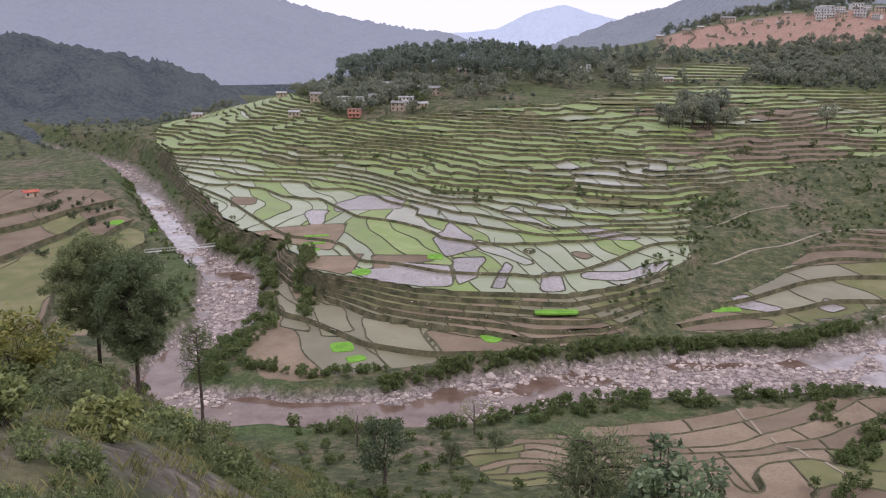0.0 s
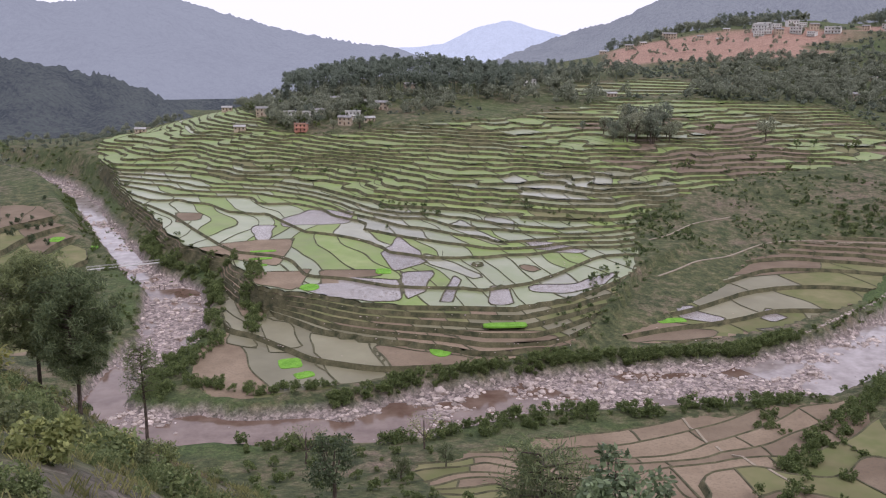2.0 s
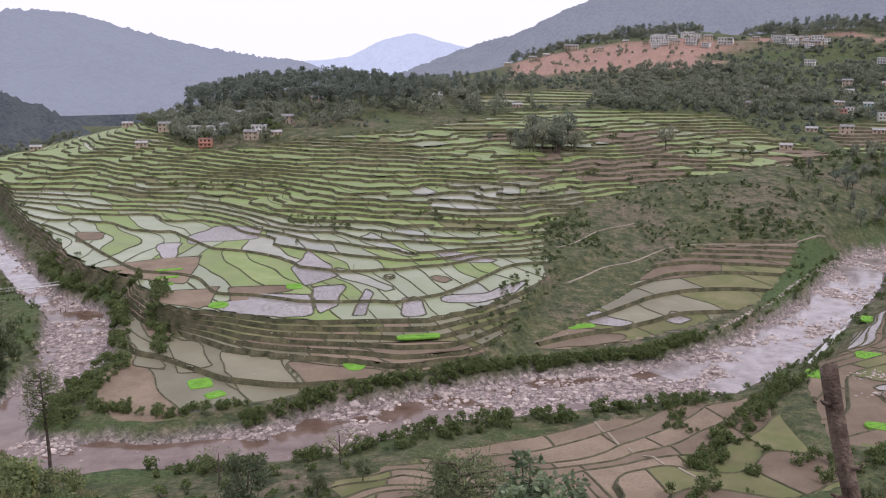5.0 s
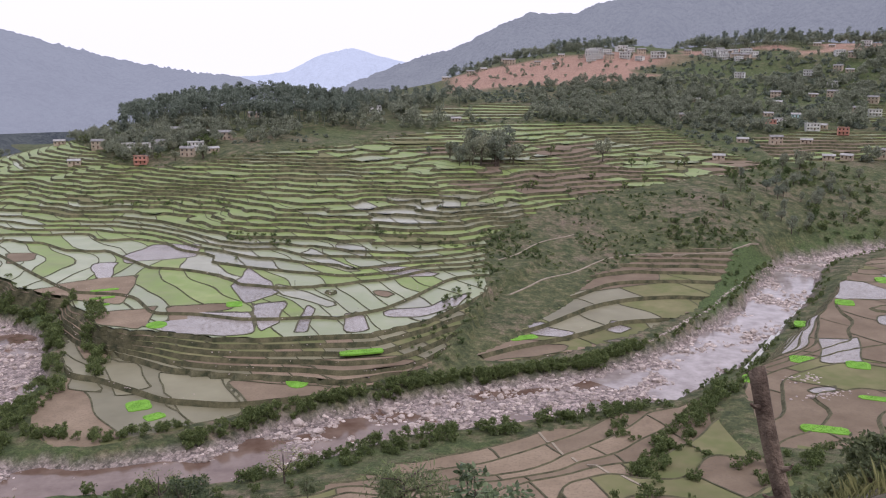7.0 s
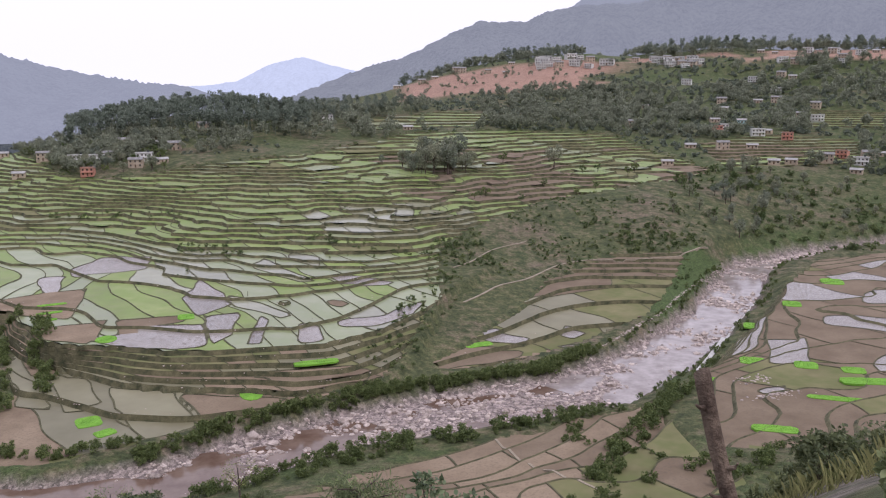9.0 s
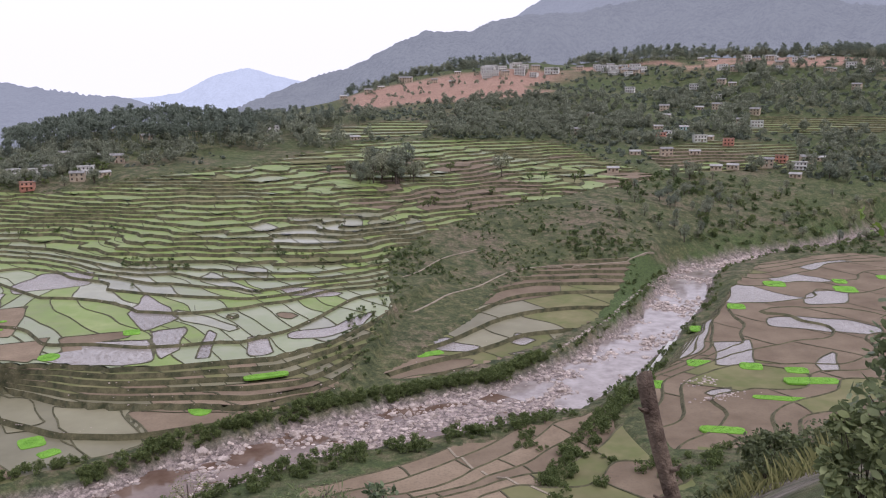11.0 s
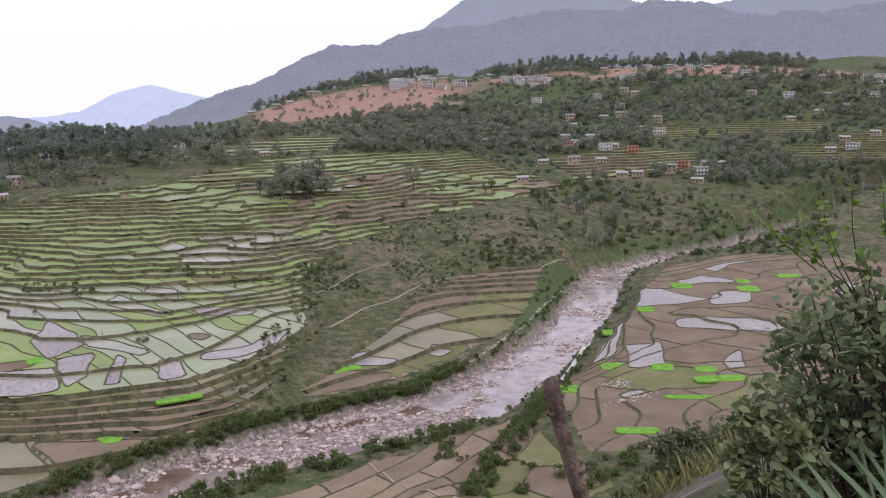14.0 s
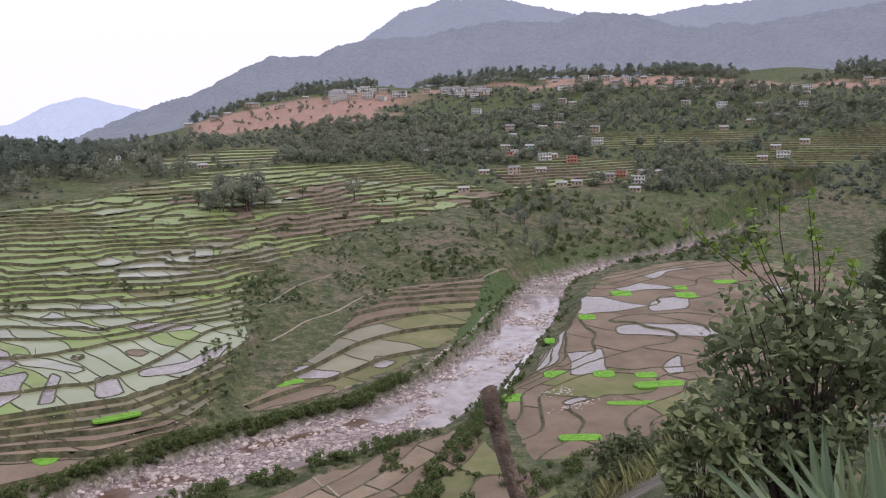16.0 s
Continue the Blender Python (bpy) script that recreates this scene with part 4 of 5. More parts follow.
for s in far_pine:
    # trunks as slim four-sided spars
    spar = [(dx * w, dy * w, z) for z, w in ((-0.5, 0.22), (10.5, 0.1)) for dx, dy in ((1, 0), (0, 1), (-1, 0), (0, -1))]
    s.add(spar, [(q, (q + 1) % 4, 4 + (q + 1) % 4, 4 + q) for q in range(4)])

pine_hill = scatter(420, -6.5, 7.5, 585, 690, 0.85, 1.25, clear) + scatter(90, 6, 14, 640, 780, 0.7, 1.0, off_red) + scatter(420, 13, 60, 945, 1050, 0.5, 1.15, patchy(73, 0.0, 60))
joined("far_pine_woods", "dark pine wood on a far hilltop, haze in its colour", far_pine, pine_hill, F_WOODS, "woods")
round_spots = scatter(190, 4, 15, 575, 760, 0.8, 1.6, off_red) + scatter(560, 18, 34, 610, 810, 0.6, 1.35, lambda x, y: off_red(x, y) & (vnoise(x, y, 40, 71) > -0.45))
round_spots += scatter(640, 33, 58, 560, 930, 0.6, 1.5, lambda x, y: off_red(x, y) & (vnoise(x, y, 45, 72) > -0.2))
round_spots += scatter(260, -12, -1, 520, 620, 0.5, 1.2, clear) + scatter(110, -8, 4, 535, 600, 0.6, 1.3, clear) + scatter(90, 12, 30, 780, 915, 0.4, 0.9, clear) + scatter(900, 14, 60, 945, 1060, 0.6, 1.5, patchy(73, -0.25, 60))
round_spots += scatter(80, -30, -14, 560, 680, 0.4, 0.9, clear) + scatter(25, -15, -8, 600, 640, 0.5, 0.9, clear)
joined("far_woods", "dark broadleaf woods on the far slopes, haze in their colour", far_round, round_spots, F_WOODS, "woods")
far_scrub = [shrub_shape(300 + k, 1.5, 1.6, 0.32, 9, 14)[0] for k in range(5)]
bush_spots = scatter(200, -32, -13, 560, 690, 0.7, 1.7, clear) + scatter(2600, 14, 58, 560, 940, 0.6, 2.2, off_red) + scatter(130, -8, 6, 530, 640, 0.6, 1.4, clear)
joined("far_scrub", "low dark scrub on the far slopes, haze in its colour", far_scrub, bush_spots, F_WOODS)

# trees standing singly or in small groups on the terraces
tree_a = broadleaf(11, 9.0, 3.4, 0.30, 24, 40, F_WOODS, "dark green broadleaf tree on a terrace edge")
tree_b = broadleaf(12, 7.0, 2.6, 0.32, 16, 30, F_SCRUB, "green spreading tree beside the paddies")
tree_c = broadleaf(13, 10.5, 2.8, 0.30, 22, 40, F_WOODS, "tall dark slender tree in a copse")
place(tree_a, 194, 465, 20, 1.5)
place(tree_b, 150.3, 399.2, 0, 0.55)
place(tree_c, 118.9, 470, 0, 0.95)
for x, y, k, s in [(203, 447, 1, 0.75), (167.8, 474.5, 1, 0.9), (133.5, 409, 1, 0.6), (137, 411, 1, 0.8), (130, 407, 1, 0.55), (173, 427, 1, 0.7), (104, 492, 2, 0.6), (214, 452, 1, 0.7), (226, 440, 1, 0.8), (236, 452, 1, 0.8), (183, 410, 1, 0.6), (197, 418, 1, 0.65)]:
    again((tree_a, tree_b, tree_c)[k], x, y, 77 * x, s)
for k in range(34):
    x, y = veg.uniform(112, 151), veg.uniform(455, 483)
    ob = again((tree_a, tree_c, tree_c)[k % 3], x, y, veg.uniform(0, 360), veg.uniform(1.0, 1.7) if 118 < x < 146 else veg.uniform(0.7, 1.0))
    tagged(ob, group="copse on the terraces")
for x, y, s, turn in scatter(60, 29.5, 36, 420, 540, 0.4, 0.85, clear) + scatter(50, 34, 47, 455, 540, 0.35, 0.7, clear) + scatter(20, 38, 46, 560, 640, 0.7, 1.2, clear):
    tagged(again((tree_a, tree_b, tree_c)[int(turn * 9) % 3], x, y, turn * 57, s), "dark tree in the side gully", group="gully trees")
for x, y, s, turn in scatter(95, -12.5, -1.0, 505, 600, 0.55, 1.05, clear):
    tagged(again((tree_a, tree_b)[int(turn * 9) % 2], x, y, turn * 57, s), "dark tree among the village houses", group="village trees")

# scrub along the streams and on the slopes
mid_scrub = [shrub_shape(320 + k, 1.3, 1.9, 0.15, 14, 26)[0] for k in range(6)]
low_scrub = [shrub_shape(340 + k, 1.1, 1.0, 0.13, 10, 22)[0] for k in range(5)]


def along(line, n, off, spread, lo, hi):
    out = []
    seg = [math.dist(a[:2], b[:2]) for a, b in zip(line, line[1:])]
    for _ in range(n):
        d, k = veg.uniform(0, sum(seg)), 0
        while d > seg[k]:
            d -= seg[k]
            k += 1
        a, b = line[k], line[k + 1]
        t = d / seg[k]
        tx, ty = (b[0] - a[0]) / seg[k], (b[1] - a[1]) / seg[k]
        w = a[2] + (b[2] - a[2]) * t if len(a) > 2 else 0
        q = math.copysign(w, off) + off + veg.uniform(-spread, spread) if off else veg.uniform(-spread, spread)
        out.append((a[0] + tx * d - ty * q, a[1] + ty * d + tx * q, veg.uniform(lo, hi), veg.uniform(0, 6.28)))
    return out


def dry(spots):
    gap = river_gap(np.array([p[0] for p in spots]), np.array([p[1] for p in spots]))
    return [p for p, g in zip(spots, gap) if g > 0.3]


GULLY = [(48, 233), (57, 250), (68, 272), (84, 296), (92, 322), (100, 350)]
hedge = along(MAIN_STREAM[3:9], 380, 3.4, 2.0, 0.7, 1.6) + along(MAIN_STREAM[8:13], 90, 3.0, 1.5, 0.4, 0.9) + along(SIDE_STREAM[6:11], 130, 3.5, 2.5, 0.8, 1.9) + along(SIDE_STREAM[10:13], 60, 6, 4.5, 0.8, 1.8) + along(SIDE_STREAM[3:13], 120, -4.5, 3, 0.4, 1.2)
hedge += along([(-70, 300, 6), (-58, 292, 8), (-54, 270, 8), (-50, 245, 8)], 45, 4, 3, 0.9, 1.9) + along([(-52, 214), (-30, 206), (-14, 211)], 50, 0, 2.5, 0.7, 1.5)
hedge = dry(hedge)
joined("riverside_scrub", "dense dark green scrub along the river bank", mid_scrub, hedge, F_SCRUB)
near_bank = along(MAIN_STREAM[2:8], 210, -4.5, 4.0, 0.5, 1.6) + along(MAIN_STREAM[7:14], 90, -3.5, 2.5, 0.35, 1.0) + along(SIDE_STREAM[2:7], 70, -4, 3, 0.5, 1.2) + along([(118, 196), (98, 178), (86, 166), (74, 152)], 100, 0, 3.0, 0.7, 1.6) + along([(88, 196), (80, 178), (92, 158)], 40, 0, 2, 0.5, 1.1) + along([(150, 228), (134, 210), (122, 198)], 26, 0, 2, 0.4, 1.1) + along([(60, 140), (90, 146), (130, 150), (165, 128)], 60, 0, 5, 0.8, 1.6)
near_bank = dry(near_bank)
near_bank += scatter(90, -12, 12, 118, 172, 0.4, 1.3, clear)
joined("near_bank_scrub", "green bushes along the near bank and paths", mid_scrub, near_bank, F_SCRUB)
slope_spots = along(GULLY, 120, 0, 7, 0.5, 1.3) + scatter(190, 15, 32, 345, 440, 0.5, 1.6, patchy(81, 0.2, 26)) + scatter(620, 14, 32, 335, 440, 0.25, 1.0, patchy(86, -0.2, 18)) + scatter(420, 30, 48, 430, 545, 0.6, 2.2, patchy(82, -0.25, 30)) + scatter(50, 8, 30, 340, 440, 0.3, 0.7, field_mask)
slope_spots += scatter(60, -18, 0, 290, 450, 0.3, 0.8, lambda x, y: field_mask(x, y) & (vnoise(x, y, 38, 83) > 0.45)) + along([(-6, 372), (6, 366), (20, 356)], 34, 0, 5, 0.6, 1.3) + along([(48, 368), (60, 352), (72, 342), (92, 330)], 40, 0, 3, 0.5, 1.1) + along([(-60, 448), (-30, 440), (-2, 420)], 34, 0, 4, 0.6, 1.2)
joined("slope_scrub", "scattered bushes on grassy slopes and terrace edges", low_scrub + mid_scrub[:2], slope_spots[::2], F_SCRUB)
joined("slope_scrub", "olive bushes on grassy slopes and terrace edges", low_scrub + mid_scrub[:2], slope_spots[1::2], F_HILL)
west_spots = scatter(70, -29, -20, 250, 440, 0.6, 1.6, lambda x, y: (river_gap(x, y) > 5) & (vnoise(x, y, 30, 85) > 0.0))
edge = [(*p, 0) for p in FIELDS["main"]] + [(*FIELDS["main"][0], 0)]
joined("field_edge_scrub", "weeds and low bushes along the edges of the terraces", low_scrub, along(edge[10:], 330, 0, 2.2, 0.4, 1.0) + dry(along(SIDE_STREAM[1:9], 190, 7, 5, 0.5, 1.4)), F_SCRUB)
joined("west_scrub", "bushes on the far-bank slope", mid_scrub, west_spots, F_DARK)

# hillside below the lookout
def open_spur(x, y):
    """Thins bushes between camera and earth bank, so the bank shows in view."""
    a, r = np.degrees(np.arctan2(x, y)), np.hypot(x, y)
    return (stream_gap(SCARP, x, y) > 0.8) & ((a < -21.5) | (r < 40) | (vnoise(x, y, 9, 92) > 0.45))


hill_shrub = [shrub_shape(400 + k, 1.0, 1.2, 0.085, 16, 40, 1.8)[0] for k in range(5)]
hill_spots = scatter(130, -33, -6, 8, 30, 0.2, 0.45) + scatter(120, -31, -3, 24, 100, 0.4, 1.1, lambda x, y: open_spur(x, y) & (vnoise(x, y, 9, 91) > -0.35))
joined("hillside_bushes", "mixed green bushes on the near hillside", hill_shrub, hill_spots, F_HILL)
hill2 = scatter(60, 31, 46, 26, 60, 0.5, 1.3) + scatter(30, -31, -14, 22, 60, 0.5, 1.0, open_spur)
joined("hillside_bushes", "dark green bushes on the near hillside", hill_shrub, hill2, F_DARK)
grass = []
for k in range(4):
    g = np.random.default_rng(500 + k)
    s = Shape()
    for _ in range(16):
        x, y, a, l = *g.uniform(-0.3, 0.3, 2), g.uniform(0, 6.28), g.uniform(0.3, 0.6)
        dx, dy = math.cos(a), math.sin(a)
        s.add([(x - dy * 0.012, y + dx * 0.012, -0.05), (x + dy * 0.012, y - dx * 0.012, -0.05), (x + dx * l * 0.35 + dy * 0.006, y + dy * l * 0.35, l * 0.75), (x + dx * l * 0.6, y + dy * l * 0.6, l)], [(0, 1, 2, 3)])
    grass.append(s)
joined("hillside_grass", "dry green grass tufts on the near hillside", grass, scatter(2600, -31, -2, 34, 90, 0.5, 1.2, lambda x, y: stream_gap(SCARP, x, y) > 0.3) + scatter(500, -34, -4, 8, 32, 0.35, 0.7) + scatter(500, 28, 48, 22, 52, 0.6, 1.3), F_GRASS, "grass")


def near_shrub(name, label, x, y, z, r, h, leaf, n, per, seed, material, category="shrub"):
    """A leafy shrub with its own stems, seen close enough to tell its leaves."""
    rng = np.random.default_rng(seed)
    root = new(name)
    tagged(root, label, category)
    root.matrix_basis = pose(x, y, z)
    rz = min(0.42 * h, 1.25 * r)
    c = clumps(rng, n, r * 0.85, rz * 0.9, h - rz, 0.15)
    stems = Shape()
    for p in c:
        b = rng.uniform(-0.12, 0.12, 2) * r
        mid = np.array([0.4 * p[0] + b[0], 0.4 * p[1] + b[1], 0.5 * p[2]])
        stems.tube([(b[0], b[1], -0.3), tuple(mid), tuple(p)], [0.010 * h, 0.006 * h, 0.002 * h], 5)
    part("branchwork", stems, M_BARK, root)
    part("foliage", Shape().leaves(rng, c, rng.uniform(0.16, 0.30, n) * r, per, leaf, 2.0, 0.35, True), material, root)
    return root


# two pines and a thin one on the spur
big_pine = pine(21, 11.6, 0.26, 84, 105, F_PINE, "tall dark green pine on the hillside spur", 0.32, 0.30)
big_pine.matrix_basis = pose(-26.6, 74.3, ground_at(-26.6, 74.3))
second = pine(22, 11.2, 0.26, 84, 105, F_PINE, "dark green pine beside another on the spur", 0.28, 0.30)
second.matrix_basis = pose(-30.6, 76.5, ground_at(-30.6, 76.5))
thin = pine(23, 9.6, 0.15, 30, 44, F_SCRUB, "thin sparse young tree on the spur", 0.5, 0.15, "slender_tree")
thin.matrix_basis = pose(-20.7, 72.5, ground_at(-20.7, 72.5))

# trees at the foot of the slope and just below the lookout
foot_tree = broadleaf(31, 10.0, 3.6, 0.22, 26, 70, F_DARK, "dark bushy tree at the foot of the slope")
place(foot_tree, -9.5, 133, 0, 1.25)
feather = broadleaf(32, 9.5, 4.2, 0.16, 16, 40, F_HILL, "light feathery tree near the river")
place(feather, -17, 165, 0, 0.95)
again(feather, 6.5, 172, 120, 0.9)
again(foot_tree, 1.5, 152, 200, 0.55)
again(foot_tree, 10, 158, 80, 0.5)
NEAR = (5.79, 20.19, 78.98)
near_shrub("leafy_tree", "bright green leafy tree below the lookout", NEAR[0], NEAR[1], ground_at(NEAR[0], NEAR[1]), 1.7, (NEAR[2] + 0.9 - ground_at(NEAR[0], NEAR[1])), 0.10, 60, 70, 41, F_NEAR, "tree")
NEAR = (4.29, 23.61, 76.84)
young_pine = pine(42, (NEAR[2] + 1.3 - ground_at(NEAR[0], NEAR[1])), 0.13, 60, 60, F_PINE, "young bushy pine below the lookout", 0.3, 0.17)
young_pine.matrix_basis = pose(NEAR[0], NEAR[1], ground_at(NEAR[0], NEAR[1]))
NEAR = (-13.29, 26.90, 78.19)
near_shrub("yellowish_bush", "yellowish green bush on the near hillside", NEAR[0], NEAR[1], ground_at(NEAR[0], NEAR[1]), 1.9, max(2.4, NEAR[2] + 1.9 - ground_at(NEAR[0], NEAR[1])), 0.085, 40, 60, 43, F_DRY)
for k, (nx, ny, r, h) in enumerate([((-13.74, 50.15, 63.57)[0], (-13.74, 50.15, 63.57)[1], 1.5, 2.6), ((-9.72, 21.95, 78.60)[0], (-9.72, 21.95, 78.60)[1], 0.9, 1.0), ((-18.62, 46.40, 69.62)[0], (-18.62, 46.40, 69.62)[1], 1.4, 2.0), ((-8.17, 24.68, 76.06)[0], (-8.17, 24.68, 76.06)[1], 0.9, 1.0), ((-7.41, 14.18, 81.99)[0], (-7.41, 14.18, 81.99)[1], 0.9, 0.9), ((-6.42, 15.74, 80.87)[0], (-6.42, 15.74, 80.87)[1], 0.8, 0.7)]):
    near_shrub("hillside_bush", "leafy green bush on the near hillside", nx, ny, ground_at(nx, ny), r, h, 0.07, 26, 60, 440 + k, F_HILL)

# bushes in front of the right-hand fields
for k, (nx, ny, r, h) in enumerate([((23.11, 32.66, 72.47)[0], (23.11, 32.66, 72.47)[1], 1.6, 2.4), ((23.91, 29.57, 74.20)[0], (23.91, 29.57, 74.20)[1], 1.7, 3.0), ((22.71, 25.35, 75.73)[0], (22.71, 25.35, 75.73)[1], 1.6, 2.8), ((24.84, 26.12, 76.17)[0], (24.84, 26.12, 76.17)[1], 1.6, 3.4), ((16.81, 19.88, 78.33)[0], (16.81, 19.88, 78.33)[1], 1.2, 1.6)]):
    near_shrub("dark_bush", "dark green bush below the lookout", nx, ny, ground_at(nx, ny), r, h, 0.08, 30, 60, 460 + k, F_DARK)
NEAR = (22.45, 33.12, 73.96)
sapling = broadleaf(47, 4.5, 0.75, 0.12, 10, 34, F_DARK, "small slender sapling above the fields", "sapling")
sapling.matrix_basis = pose(NEAR[0], NEAR[1], ground_at(NEAR[0], NEAR[1]))

# the shrub beside the lookout, its fresh shoots, and the lower shrub by it
NEAR = (5.18, 4.05, 88.06)
g0 = ground_at(NEAR[0], NEAR[1])
near_shrub("broadleaf_shrub", "broadleaf shrub with oval green leaves at the lookout", NEAR[0], NEAR[1], g0, 0.78, NEAR[2] + 0.68 - g0, 0.043, 110, 42, 48, F_NEAR)
NEAR = (4.42, 4.14, 87.55)
g0 = ground_at(NEAR[0], NEAR[1])
near_shrub("low_shrub", "lower shrub with pale narrow leaves", NEAR[0], NEAR[1], g0, 0.40, NEAR[2] + 0.34 - g0, 0.042, 44, 40, 49, F_NEAR)


def shoot(name, label, spots, seed):
    """Bare curving twigs that end in tufts of fresh leaves."""
    rng = np.random.default_rng(seed)
    base = Vector(spots[0])
    root = new(name)
    tagged(root, label, "shoot")
    root.matrix_basis = Matrix.Translation(base)
    twigs, tufts = Shape(), []
    for p in spots[1:]:
        q = Vector(p) - base
        bend = Vector(rng.uniform(-0.07, 0.07, 3))
        pts = [q * t + bend * math.sin(math.pi * t) + Vector((0, 0, 0.16 * math.sin(math.pi * t) * (1 - t))) for t in (0, 0.25, 0.5, 0.75, 0.9, 1)]
        twigs.tube(pts, [0.008, 0.006, 0.005, 0.004, 0.003, 0.002], 5)
        tufts += [pts[5], pts[4], pts[3] + Vector((0, 0, 0.02))]
    part("twig", twigs, M_BARK, root)
    part("leaf_tuft", Shape().leaves(rng, [tuple(t) for t in tufts], [0.045] * len(tufts), 6, 0.034, 1.9, 0.3, True), F_YOUNG, root)["kind"] = "stuff"
    return root


shoot("shrub_shoots", "slender shoots with fresh yellow-green leaves", [(5.23, 4.00, 88.07), (4.58, 4.55, 89.01), (4.71, 4.42, 88.87), (4.87, 4.25, 89.08), (5.06, 4.19, 89.21), (5.18, 4.06, 89.21), (5.20, 4.02, 89.00), (4.79, 4.34, 88.99), (5.29, 3.91, 88.86), (5.12, 4.12, 88.77), (4.97, 4.29, 88.84), (5.36, 3.83, 88.75)], 50)

NEAR = (12.73, 8.12, 85.71)
g0 = ground_at(NEAR[0], NEAR[1])
dark_pine = pine(52, NEAR[2] + 2.3 - g0, 0.13, 90, 90, F_PINE, "dark dense conifer beside the lookout", 0.05, 0.23)
dark_pine.matrix_basis = pose(NEAR[0], NEAR[1], g0)


def agave(x, y, z, seed, label):
    rng = np.random.default_rng(seed)
    root = new("agave_plant")
    tagged(root, label, "agave")
    root.matrix_basis = pose(x, y, z)
    for k in range(30):
        a, lean, l = k * 2.399, 0.18 + 0.95 * ((k % 10) / 10.0), rng.uniform(0.42, 0.6)
        d = Vector((math.cos(a), math.sin(a), 0))
        side = Vector((-d.y, d.x, 0))
        s = Shape()
        pts = []
        for q in range(6):
            t = q / 5
            c = d * (0.03 + l * t * math.sin(lean)) + Vector((0, 0, l * t * math.cos(lean) - 0.05 * t * t * lean))
            w = 0.030 * (1 - t ** 2.2) + 0.0008
            n = Vector((-d.x * math.cos(lean), -d.y * math.cos(lean), math.sin(lean)))
            pts += [c - side * w + n * 0.006, c - n * 0.004, c + side * w + n * 0.006]
        f = [(3 * q + e, 3 * q + e + 1, 3 * q + e + 4, 3 * q + e + 3) for q in range(5) for e in (0, 1)]
        s.add(pts, f)
        part("blade", s, F_AGAVE, root)
    return root


NEAR = (2.66, 1.76, 88.58)
agave(NEAR[0], NEAR[1], NEAR[2] - 0.30, 53, "grey-green agave rosette with stiff pointed blades")
NEAR = (2.52, 1.45, 88.82)
agave(NEAR[0], NEAR[1], NEAR[2] - 0.36, 54, "grey-green agave rosette with stiff pointed blades")
mound = Shape()
NEAR = (2.66, 1.76, 88.58)
g0 = ground_at(NEAR[0], NEAR[1])
for q in range(7):
    rr = 1.25 * (1 - q / 6.0) + 0.25
    for s in range(18):
        a = s * math.pi / 9
        k = 1 + 0.18 * math.sin(3 * a + q) + 0.1 * math.sin(7 * a + 2 * q)
        mound.v.append((math.cos(a) * rr * k, math.sin(a) * rr * k, (NEAR[2] - 0.27 - g0) * (q / 6.0) ** 0.8 - 0.3 * (q == 0)))
for q in range(6):
    mound.f += [(q * 18 + s, q * 18 + (s + 1) % 18, q * 18 + 18 + (s + 1) % 18, q * 18 + 18 + s) for s in range(18)]
mound.f.append(tuple(range(108, 126)))
ob = new("earth_bank", mound.mesh("earth_bank", M_GROUND, True))
ob.matrix_basis = pose(NEAR[0], NEAR[1] , g0)
tagged(ob, "grassy earth bank that carries the agaves", "bank", kind="structure")

# ---- the weathered post ----
TOP, LOW = Vector((2.24, 3.32, 88.63)), Vector((2.33, 3.20, 88.12))
axis = (LOW - TOP).normalized()
foot = TOP + axis * ((TOP.z - ground_at(TOP.x + 0.5, TOP.y - 0.2) + 0.3) / -axis.z)
post = new("wooden_post")
tagged(post, "weathered leaning tree-trunk post with a cut top", "post")
post.matrix_basis = Matrix.Translation(foot)
stem = Shape()
N, SIDES = 40, 18
length = (TOP - foot).length
u = axis.orthogonal().normalized()
w = axis.cross(u)
for q in range(N + 1):
    t = q / N
    c = -axis * (length * t) + u * 0.012 * math.sin(7 * t * length) + w * 0.008 * math.sin(4 * t * length + 1)
    for s in range(SIDES):
        a = 2 * math.pi * s / SIDES
        r = (0.043 - 0.010 * t) * (1 + 0.10 * math.sin(2 * a + 5 * t) + 0.06 * math.sin(5 * a + 3 * t) + 0.05 * noise.noise((2 * math.cos(a), 2 * math.sin(a), t * 22)))
        tip = -axis * (0.02 * math.cos(a + 0.6)) if q == N else Vector()
        stem.v.append(tuple(c + (u * math.cos(a) + w * math.sin(a)) * r + tip))
for q in range(N):
    stem.f += [(q * SIDES + s, q * SIDES + (s + 1) % SIDES, q * SIDES + SIDES + (s + 1) % SIDES, q * SIDES + SIDES + s) for s in range(SIDES)]
stem.f += [tuple(range(SIDES))[::-1], tuple(N * SIDES + s for s in range(SIDES))]
part("trunk", stem, M_POST, post, smooth=True)
for t, a, l in ((0.93, 0.3, 0.05), (0.86, 2.6, 0.035), (0.80, 5.2, 0.045), (0.74, 1.2, 0.04), (0.68, 4.0, 0.05)):
    c = -axis * (length * t)
    d = (u * math.cos(a) + w * math.sin(a))
    part("branch_stub", Shape().tube([c + d * 0.03, c + d * (0.045 + l * 0.5) - axis * 0.01, c + d * (0.045 + l) - axis * 0.03], [0.013, 0.010, 0.006], 7), M_POST, post)


